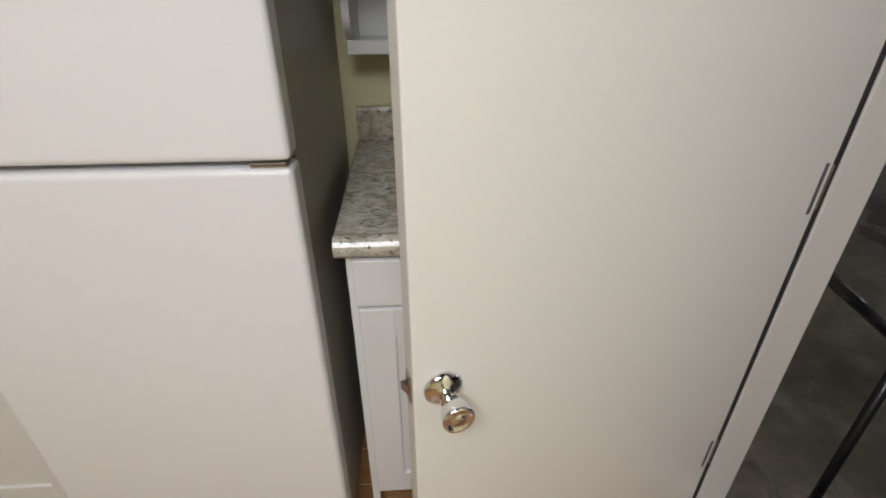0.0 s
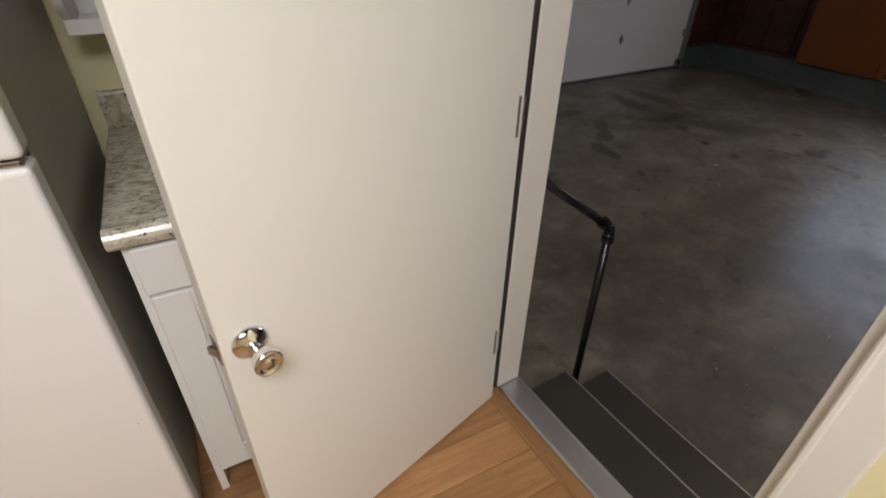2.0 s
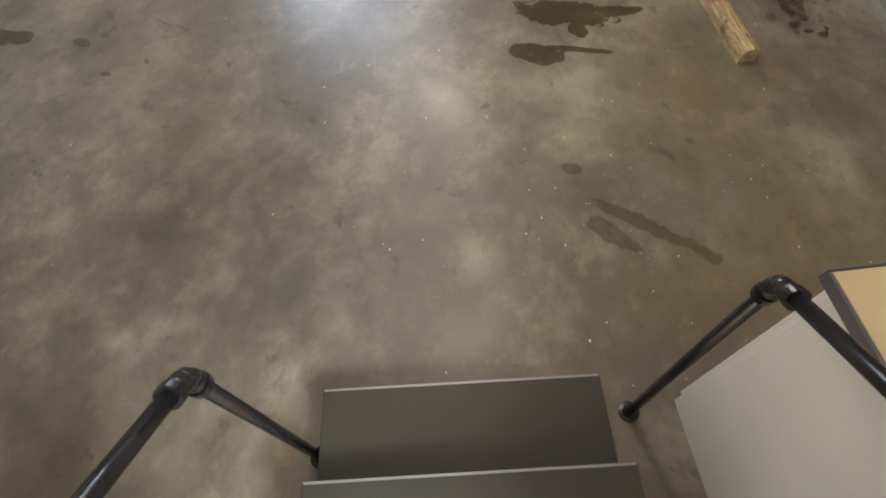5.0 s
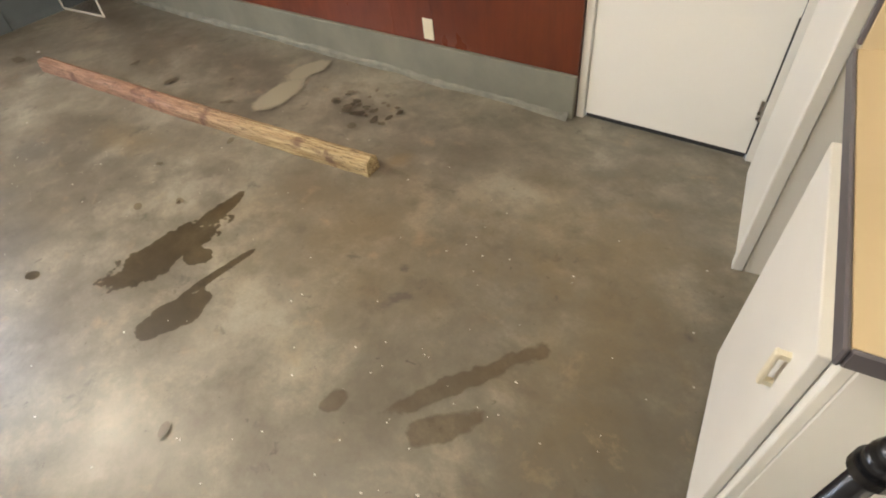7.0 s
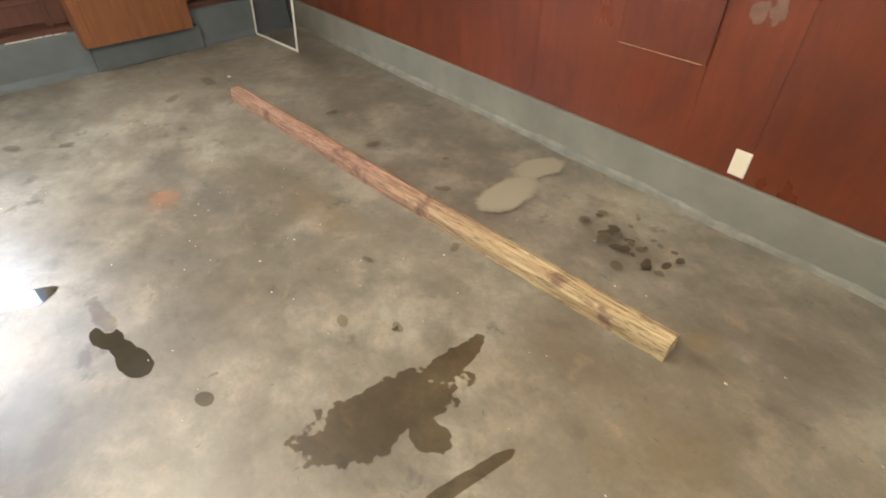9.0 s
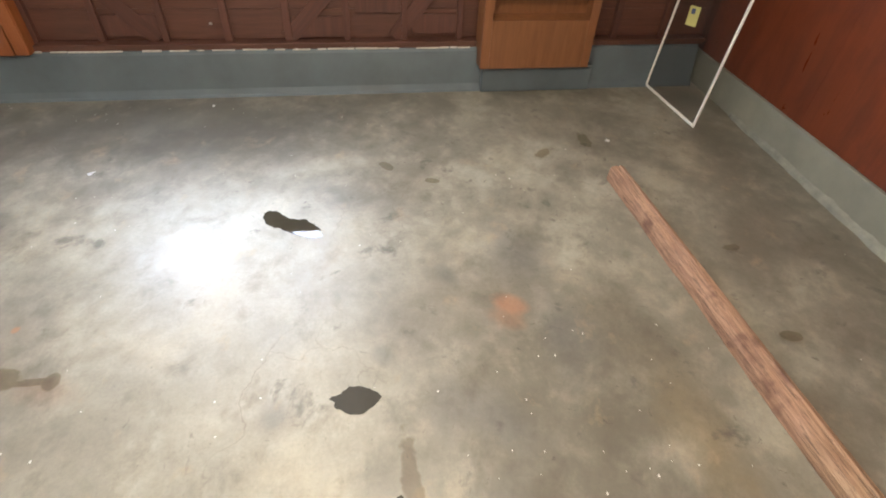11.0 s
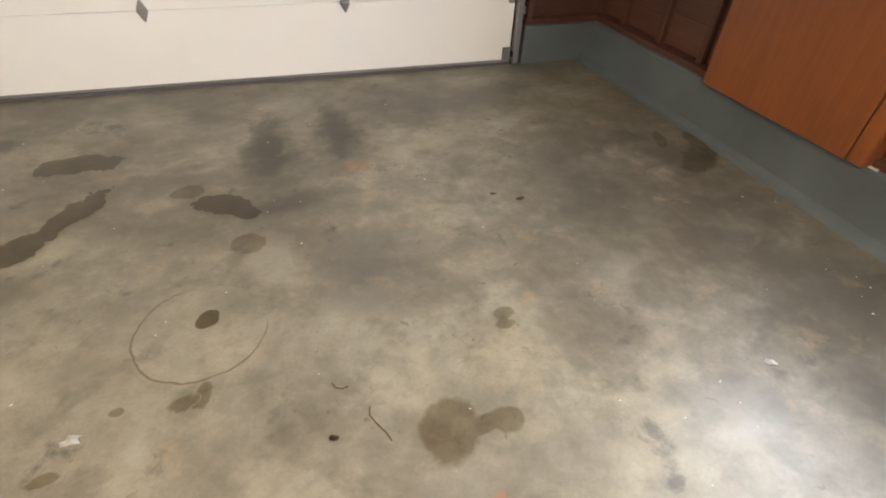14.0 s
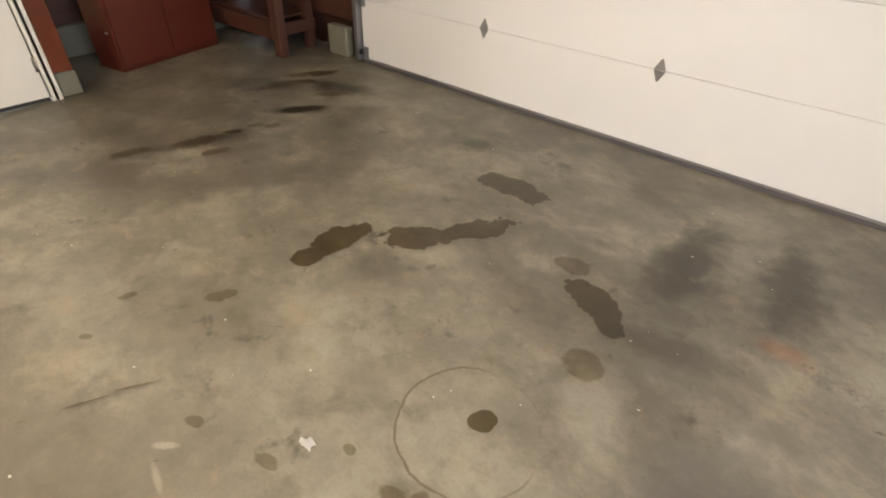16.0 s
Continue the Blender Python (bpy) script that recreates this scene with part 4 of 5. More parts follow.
def pipe_rail(name, foot, elbow, wall_end, label):
    """Black pipe handrail: floor flange, post, elbow and a rail up to the wall."""
    r = tagged(empty(name), label, "handrail", "handrails at the steps")
    f, e, w = Vector(foot), Vector(elbow), Vector(wall_end)
    rad = 0.0150
    part("flange", lathe([(0.036, 0), (0.036, 0.006), (0.023, 0.010), (0.021, 0.026)], Matrix.Translation(f), 20), M_BLACK_PIPE, r)
    part("post", tube(f + Vector((0, 0, 0.004)), e - Vector((0, 0, 0.03)), rad, 18), M_BLACK_PIPE, r, smooth=True)
    d = (w - e).normalized()
    up = Vector((0, 0, 1))
    part("rail", tube(e + d * 0.03, w, rad, 18), M_BLACK_PIPE, r, smooth=True)
    bm = bmesh.new()
    pts = [e - up * 0.045, e - up * 0.018, e - up * 0.004 + d * 0.006, e + d * 0.018, e + d * 0.045]
    for a, b in zip(pts, pts[1:]):
        add_tube(bm, a, b, 0.0192, 18)
    for p in pts[1:-1]:
        bmesh.ops.create_uvsphere(bm, u_segments=14, v_segments=8, radius=0.0192, matrix=Matrix.Translation(p))
    el = part("elbow", bm, M_BLACK_PIPE, r, smooth=True)
    part("collar", tube(e - up * 0.056, e - up * 0.040, 0.0228, 18), M_BLACK_PIPE, el)
    part("collar", tube(e + d * 0.040, e + d * 0.056, 0.0228, 18), M_BLACK_PIPE, el)
    q = d.to_track_quat('Z', 'Y').to_matrix().to_4x4()
    part("wall_flange", lathe([(0.022, -0.03), (0.024, -0.012), (0.042, -0.006), (0.042, 0.0)], Matrix.Translation(w) @ q, 20), M_BLACK_PIPE, r)


pipe_rail("handrail", (0.575, -0.572, GZ), (0.553, -0.583, 0.516), (0.185, -0.592, 0.80), "black painted pipe handrail beside the steps")
pipe_rail("handrail", (0.735, -1.604, GZ), (0.748, -1.600, 0.476), (0.252, -1.622, 0.75), "black painted pipe handrail beside the white bench")


def workbench():
    """White base cabinet with a beige top; local x out from the wall, local -y along the front."""
    b = tagged(empty("workbench"), "white base cabinet with beige laminate top and basin", "workbench")
    W, H = 0.575, 0.872
    part("end_panel", box(-0.50, 0.0, -0.018, 0.0, 0.0, H, 0.002, 1), M_WHITE_WALL, b)
    part("end_panel", box(-0.50, 0.0, -W, -W + 0.018, 0.0, H, 0.002, 1), M_WHITE_WALL, b)
    for y0, y1 in ((-0.046, -0.002), (-W + 0.002, -W + 0.046)):
        part("face_frame", box(0.0, 0.018, y0, y1, 0.0, H, 0.002, 1), M_WHITE_WALL, b)
    part("face_frame", box(0.0, 0.018, -W + 0.046, -0.046, H - 0.075, H, 0.002, 1), M_WHITE_WALL, b)
    part("bottom_rail", box(0.0, 0.018, -W + 0.046, -0.046, 0.0, 0.05, 0.002, 1), M_WHITE_WALL, b)
    part("back_board", box(-0.50, -0.482, -W + 0.018, -0.018, 0.0, H), M_WHITE_WALL, b)
    d = part("door", box(0.020, 0.040, -W + 0.004, -0.024, 0.018, H - 0.060, 0.003, 2), M_WHITE_WALL, b)
    h = part("pull", box(0.054, 0.064, -0.098, -0.080, 0.62, 0.715, 0.004, 2), M_IVORY, d, "cream plastic pull")
    for zz in (0.627, 0.708):
        part("pull_foot", box(0.039, 0.056, -0.095, -0.083, zz - 0.006, zz + 0.006), M_IVORY, h)
    part("apron", box(0.0, 0.016, -0.800, -W - 0.002, H - 0.075, H, 0.002, 1), M_WHITE_WALL, b)
    t = part("top", box(-0.50, 0.036, -0.800, 0.026, H, H + 0.030, 0.002, 1), M_BEIGE, b, "beige laminate top")
    part("edge_trim", box(0.036, 0.044, -0.800, 0.034, H - 0.003, H + 0.033, 0.003, 1), M_GREY_EDGE, t, "dark grey edge strip")
    part("edge_trim", box(-0.50, 0.036, 0.026, 0.034, H - 0.003, H + 0.033, 0.003, 1), M_GREY_EDGE, t, "dark grey edge strip")
    part("splash", box(-0.50, 0.030, -0.818, -0.801, H - 0.003, 1.62, 0.002, 1), M_BEIGE, b, "beige laminate end panel")
    part("splash_trim", box(0.030, 0.040, -0.820, -0.801, H + 0.036, 1.62, 0.002, 1), M_GREY_EDGE, b, "dark grey edge strip")
    b.matrix_world = pose(0.760, -1.768, GZ, 0, 0, 7.4)
    s = tagged(empty("sink_basin"), "dull grey-brown basin set in the beige bench top", "basin")
    bm = bmesh.new()
    for x0, x1, y0, y1 in ((-0.02, 0.0, -0.40, 0.0), (-0.36, -0.34, -0.40, 0.0), (-0.34, -0.02, -0.02, 0.0), (-0.34, -0.02, -0.40, -0.38)):
        add_box(bm, x0, x1, y0, y1, 0.0, 0.012, 0.004, 1)
    part("rim", bm, M_BASIN, s)
    part("bowl", box(-0.34, -0.02, -0.38, -0.02, 0.001, 0.004), M_BASIN, s)
    s.matrix_world = b.matrix_world @ pose(-0.020, -0.085, H + 0.031)


workbench()


def closet():
    c = structure(empty("wall_closet"), "white painted closet wall beside the side door", "wall")
    part("front", box(-0.75, 0.0, -0.60, 0.0, 0.0, 2.86), M_WHITE_WALL, c)
    part("corner_trim", box(-0.03, 0.008, -0.040, 0.006, 0.0, 2.86, 0.003, 1), M_TRIM, c)
    c.matrix_world = pose(0.930, -2.735, GZ, 0, 0, 10)


closet()


def side_door(name, m, w, h, label, hinge_at):
    """A flush door in a thin frame, local x along the wall, facing local +y."""
    d = structure(empty(name), label, "door")
    part("slab", box(0.0, w, -0.035, 0.0, 0.028, h, 0.003, 2), M_DOOR, d)
    # the dark gap under the door, put in as a recessed dark strip
    part("gap_strip", box(0.004, w - 0.004, -0.030, -0.008, 0.004, 0.03), M_RUBBER_GAP, d, "dark strip standing for the gap under the door")
    for x0, x1 in ((-0.045, -0.004), (w + 0.004, w + 0.045)):
        part("frame", box(x0, x1, -0.09, 0.014, 0.0, h + 0.045, 0.003, 1), M_TRIM, d)
    part("frame", box(-0.004, w + 0.004, -0.09, 0.014, h + 0.004, h + 0.045, 0.003, 1), M_TRIM, d)
    for z in (0.24, 1.0, 1.78):
        x = w - 0.006 if hinge_at > 0 else 0.006
        k = part("hinge", box(x - 0.028, x + 0.012, 0.0, 0.0035, z - 0.045, z + 0.045, 0.001, 1), M_NICKEL, d, "steel hinge")
        part("knuckle", tube((x + 0.004 * hinge_at, 0.006, z - 0.046), (x + 0.004 * hinge_at, 0.006, z + 0.046), 0.0055, 12), M_NICKEL, k)
    xk = 0.06 if hinge_at > 0 else w - 0.06
    part("knob", lathe([(0.032, 0.0), (0.030, 0.006), (0.011, 0.012), (0.011, 0.03), (0.025, 0.042), (0.026, 0.058), (0.018, 0.068), (0.004, 0.07)], pose(xk, 0, 0.85, -90, 0, 0), 24), M_BRASS, d, "brass knob", True)
    x = w if hinge_at > 0 else 0.0
    # the black slit of the hinge-side gap, put in as a thin dark strip
    part("weatherstrip", box(x - 0.004, x + 0.004, 0.0005, 0.006, 0.03, 0.62), M_RUBBER_GAP, d, "black strip standing for the hinge side gap")
    d.matrix_world = m
    return d


side_door("door_2", pose(1.07, YS - 0.035, GZ), 0.765, 2.03, "closed white side door with a dark gap at its foot", -1)
side_door("door_3", pose(0.176, 1.395, GZ, 0, 0, -90), 0.77, 2.03, "closed white flush door beside the red post", -1)


def garage_door():
    g = tagged(empty("garage_door"), "white insulated steel sectional garage door, closed", "garage door")
    zs = [GZ + 0.035, GZ + 0.485, GZ + 0.945, GZ + 1.445, GZ + 2.13]
    for a, b in zip(zs, zs[1:]):
        part("section", box(GX0, GX1, YN, YN + 0.05, a + 0.001, b - 0.001, 0.003, 1), M_GDOOR, g)
    part("bottom_rail", box(GX0, GX1, YN - 0.004, YN + 0.05, GZ + 0.020, GZ + 0.036, 0.002, 1), M_GALV, g, "dull metal bottom rail")
    bm = bmesh.new()
    n = 60
    for k in range(n):
        x0, x1 = GX0 + (GX1 - GX0) * k / n, GX0 + (GX1 - GX0) * (k + 1) / n
        w = 0.006 * noise.noise(Vector((k * 0.3, 2, 0)))
        add_box(bm, x0, x1, YN - 0.012 + w, YN + 0.045, GZ + 0.001, GZ + 0.021)
    part("bottom_seal", bm, M_GREY_EDGE, g, "dark wavy rubber bottom seal")
    wd = (GX1 - GX0) / 4
    for z in zs[1:4]:
        for k in (1, 2, 3):
            x = GX0 + wd * k
            leaf = [(-0.004, -0.062), (0.004, -0.062), (0.030, -0.010), (0.030, 0.010), (0.004, 0.062), (-0.004, 0.062), (-0.030, 0.010), (-0.030, -0.010)]
            m = Matrix(((1, 0, 0, x), (0, 0, -1, YN - 0.0005), (0, 1, 0, z), (0, 0, 0, 1)))
            h = part("hinge", prism(leaf, 0.003, m), M_GALV, g, "galvanised door hinge")
            part("hinge_pin", tube((x - 0.030, YN - 0.009, z), (x + 0.030, YN - 0.009, z), 0.006, 12), M_GALV, h)
            for dz in (-0.035, 0.035):
                part("bolt", tube((x, YN - 0.003, z + dz), (x, YN - 0.008, z + dz), 0.005, 6), M_GALV, h)
        for x in (GX0 + 0.03, GX1 - 0.03):
            part("end_hinge", box(x - 0.022, x + 0.022, YN - 0.022, YN - 0.001, z - 0.045, z + 0.045, 0.004, 1), M_GALV, g, "galvanised end hinge")
    for s, x in ((-1, GX0), (1, GX1)):
        xi = x - s * 0.03
        bk = part("corner_bracket", box(xi - 0.032, xi + 0.032, YN - 0.008, YN - 0.001, GZ + 0.03, GZ + 0.13, 0.002, 1), M_GALV, g, "galvanised corner bracket")
        for z in (0.05, 0.075, 0.105):
            part("bolt", tube((xi, YN - 0.008, GZ + z), (xi, YN - 0.016, GZ + z), 0.007, 6), M_GALV, bk)
        part("roller", tube((x + s * 0.004, YN - 0.02, GZ + 0.085), (x + s * 0.040, YN - 0.02, GZ + 0.085), 0.022, 16), M_RUBBER_GAP, g, "black roller")
        t = tagged(empty("door_track"), "galvanised vertical garage door track", "track", "garage door tracks")
        x0, x1 = sorted((x + s * 0.012, x + s * 0.052))
        part("channel", box(x0, x1, YN + 0.012, YN + 0.016, GZ + 0.02, GZ + 2.2), M_GALV, t)
        part("flange", box(x0, x0 + 0.003, YN - 0.045, YN + 0.012, GZ + 0.02, GZ + 2.2), M_GALV, t)
        part("flange", box(x1 - 0.003, x1, YN - 0.045, YN + 0.012, GZ + 0.02, GZ + 2.2), M_GALV, t)
        part("lip", box(x0, x1, YN - 0.049, YN - 0.045, GZ + 0.02, GZ + 2.2), M_GALV, t)
        for z in (0.35, 1.2):
            part("wall_bracket", box(min(x1, x0) - (0.06 if s < 0 else 0), max(x0, x1) + (0.06 if s > 0 else 0), YN + 0.016, YN + 0.054, GZ + z, GZ + z + 0.05, 0.002, 1), M_GALV, t)


garage_door()


def timber_beam():
    """A weathered squared timber with split, dented arrises."""
    bm = bmesh.new()
    n, L, w, h = 64, 3.12, 0.092, 0.088
    rings = []
    for k in range(n + 1):
        u = L * k / n
        ring = []
        for a, (cy, cz) in enumerate(((0, 0), (0.5, 0), (1, 0), (1, 0.35), (1, 1), (0.62, 1), (0.5, 0.94), (0.40, 1), (0, 1), (0, 0.55))):
            j = noise.noise(Vector((u * 2.3, a * 3.1, 1.7))) * 0.007 + noise.noise(Vector((u * 9.0, a * 5.3, 4.0))) * 0.003
            bend = 0.012 * math.sin(u * 1.1)
            taper = 0.010 if (a in (4, 8)) else 0.0
            ring.append(bm.verts.new((u, -cy * w + bend + (taper if a == 4 else -taper if a == 8 else 0) + j, max(0.0, cz * h + (j if cz > 0.2 else 0) - taper))))
        rings.append(ring)
    for p, q in zip(rings, rings[1:]):
        for a in range(10):
            bm.faces.new((p[a], p[(a + 1) % 10], q[(a + 1) % 10], q[a]))
    bm.faces.new(rings[0])
    bm.faces.new(list(reversed(rings[-1])))
    bmesh.ops.recalc_face_normals(bm, faces=bm.faces)
    b = tagged(part("timber_beam", bm, M_BEAM), "long weathered split wooden beam lying on concrete", "timber beam")
    b.matrix_world = pose(2.505, -2.465, GZ + 0.001, 0, 0, 4.9)


timber_beam()


def open_shelf():
    s = tagged(empty("shelf_unit"), "orange stained open wooden shelf unit on the wall", "shelf unit")
    x0, x1, y0, y1, zb, zt = 6.535, WX + 0.002, -2.40, -1.60, -0.278, 1.30
    for y in (y0, y1 - 0.02):
        part("side", box(x0, x1, y, y + 0.02, zb, zt, 0.002, 1), M_BROWN_PLY, s)
    part("back", box(x1 - 0.012, x1, y0 + 0.02, y1 - 0.02, zb, zt), M_BROWN_PLY, s)
    for z in (zb, 0.02, 0.62, 1.0, zt - 0.02):
        part("shelf", box(x0 + 0.002, x1 - 0.012, y0 + 0.02, y1 - 0.02, z, z + 0.02, 0.001, 1), M_BROWN_PLY, s)
    part("face_panel", box(x0 - 0.012, x0, y0 + 0.061, y1 - 0.061, zb, 0.045, 0.002, 1), M_BROWN_PLY, s)
    part("face_rail", box(x0 - 0.012, x0, y0 + 0.061, y1 - 0.061, 0.235, 0.32, 0.002, 1), M_BROWN_PLY, s)
    for a, b in ((y0, y0 + 0.06), (y1 - 0.06, y1)):
        part("face_stile", box(x0 - 0.012, x0, a, b, zb, zt, 0.002, 1), M_BROWN_PLY, s)
    in_east(s)
    structure(in_east(part("plinth", box(6.565, XE + 0.1, -2.46, -1.63, GZ, -0.280, 0.008, 2), M_BLUE_CURB)), "dark blue-grey painted plinth under the shelf unit", "plinth")


open_shelf()


def plywood_cabinet():
    c = tagged(empty("wall_cabinet"), "orange plywood cupboard fixed above the curb", "cabinet")
    part("body", box(XE + 0.010, XE + 0.10, 1.25, 2.24, GZ + 0.289, 1.6, 0.003, 1), M_ORANGE, c)
    part("door", box(XE - 0.010, XE + 0.008, 1.33, 2.235, GZ + 0.291, 1.59, 0.003, 1), M_ORANGE, c)
    part("edge_strip", box(XE - 0.005, XE + 0.009, 1.252, 1.325, GZ + 0.291, 1.59, 0.003, 1), M_ORANGE, c, "lighter plywood edge strip")
    in_east(c)


plywood_cabinet()


def window_screen():
    s = tagged(empty("window_screen"), "white framed insect screen leaning in the corner", "window screen")
    w, h = 0.70, 0.85
    for x0, x1, z0, z1 in ((0, 0.018, 0, h), (w - 0.018, w, 0, h), (0.018, w - 0.018, 0, 0.018), (0.018, w - 0.018, h - 0.018, h)):
        part("frame_bar", box(x0, x1, -0.006, 0.006, z0, z1, 0.002, 1), M_TRIM, s)
    bm = bmesh.new()
    for k in range(1, 33):
        x = 0.018 + (w - 0.036) * k / 33
        add_box(bm, x - 0.0006, x + 0.0006, -0.0006, 0.0006, 0.018, h - 0.018)
    for k in range(1, 52):
        z = 0.018 + (h - 0.036) * k / 52
        add_box(bm, 0.018, w - 0.018, -0.0006, 0.0006, z - 0.0006, z + 0.0006)
    part("mesh", bm, M_RUBBER_GAP, s, "dark fine wire mesh")
    m = pose(6.225, -3.010, GZ + 0.002, 0, 0, 5) @ pose(0, 0, 0, 4, 0, 0)
    s.matrix_world = m
    nt = tagged(empty("paper_tag"), "yellow paper tag stuck on the screen", "paper tag")
    part("sheet", box(-0.058, 0.058, 0.0, 0.0015, -0.06, 0.06), M_TAG, nt)
    part("print_bar", box(-0.01, 0.03, 0.0016, 0.0022, 0.012, 0.045), M_BLUEBAR, nt)
    nt.matrix_world = m @ pose(0.46, 0.0075, 0.58, 0, 8, 0)


M_TAG = painted("yellow_paper", (0.62, 0.58, 0.22), 0.7, 0.1)
M_BLUEBAR = painted("blue_print", (0.06, 0.09, 0.20), 0.6, 0.1)
window_screen()


def red_cabinet():
    c = tagged(empty("red_cabinet"), "red-brown painted wooden cupboard in the recess", "cabinet")
    part("body", box(0.0, 0.92, 0.02, 0.30, 0.0, 1.25, 0.004, 1), M_REDCAB, c)
    for x0, x1 in ((0.012, 0.455), (0.465, 0.908)):
        d = part("door", box(x0, x1, 0.0, 0.019, 0.04, 1.23, 0.003, 2), M_REDCAB, c)
        part("knob", lathe([(0.008, 0), (0.007, 0.012), (0.015, 0.018), (0.013, 0.026), (0.003, 0.028)], pose(0.42 if x0 < 0.2 else 0.50, 0.0, 0.62, 90, 0, 0), 16), M_NICKEL, d, smooth=True)
    part("hasp", box(-0.004, 0.0, 0.06, 0.10, 0.27, 0.285, 0.001, 1), M_NICKEL, c, "steel hasp")
    c.matrix_world = pose(-0.03, 1.975, GZ, 0, 0, 102)


red_cabinet()


def framing():
    p = tagged(empty("timber_rack"), "rough redwood rack with a low shelf board", "rack")
    part("post", box(0.395, 0.485, 3.02, 3.10, GZ, 2.2, 0.004, 1), M_STUD, p)
    part("post", box(0.36, 0.43, YN - 0.09, YN - 0.02, GZ, 2.2, 0.004, 1), M_STUD, p)
    part("beam", box(0.40, 0.45, 3.10, YN - 0.02, GZ + 0.16, GZ + 0.25, 0.003, 1), M_STUD, p)
    part("shelf_board", box(-0.60, 0.395, 3.02, 3.06, GZ + 0.13, GZ + 0.27, 0.003, 1), M_REDWOOD, p)
    part("shelf_board", box(-0.60, 0.36, 3.06, YN - 0.02, GZ + 0.27, GZ + 0.29, 0.003, 1), M_REDWOOD, p)


framing()


def switch_plate():
    s = tagged(empty("switch_plate", (2.79, YS + 0.0005, -0.152)), "cream blank cover plate on the plywood wall", "cover plate")
    part("plate", box(-0.036, 0.036, 0.0, 0.006, -0.0585, 0.0585, 0.004, 2), M_IVORY, s)
    for z in (-0.042, 0.042):
        part("screw", lathe([(0.003, 0), (0.003, 0.001), (0.001, 0.0015)], pose(0, 0.006, z, -90, 0, 0), 10), M_IVORY, s)
    t = tagged(empty("light_switch", (2.012, YS + 0.0005, 0.47)), "cream light switch beside the white door", "switch")
    part("plate", box(-0.036, 0.036, 0.0, 0.006, -0.0585, 0.0585, 0.004, 2), M_IVORY, t)
    part("toggle", box(-0.005, 0.005, 0.006, 0.016, -0.012, 0.006, 0.001, 1), M_IVORY, t)


switch_plate()


def bulb_holder(x, y):
    l = tagged(empty("ceiling_bulb", (x, y, CEIL)), "bare bulb in a porcelain ceiling holder", "bulb", "garage ceiling bulbs")
    part("holder", lathe([(0.055, -0.001), (0.055, -0.02), (0.03, -0.05), (0.024, -0.07)], Matrix.Identity(4), 24), M_TRIM, l)
    part("drop_rod", tube((0, 0, -0.07), (0, 0, -0.38), 0.008, 10), M_GREY_EDGE, l)
    part("socket", tube((0, 0, -0.37), (0, 0, -0.43), 0.02, 14), M_GREY_EDGE, l)


bulb_holder(2.21, -1.05)
bulb_holder(4.43, -0.83)

# ---- puddles, stains and litter on the concrete ----
def water():
    m, nt, b = mat("standing_water")
    v = coords(nt)
    a = noise_tex(nt, v, 9, 4, 0.5)
    nt.links.new(mix(nt, a, (0.030, 0.026, 0.018), (0.055, 0.048, 0.035)), b.inputs["Base Color"])
    b.inputs["Roughness"].default_value = 0.03
    return m


M_WATER = water()
SPREAD = {M_WET.name: 0.02, M_DAMP.name: 0.09, M_PALE.name: 0.06, M_WATER.name: 0.0}
lifts = [0]


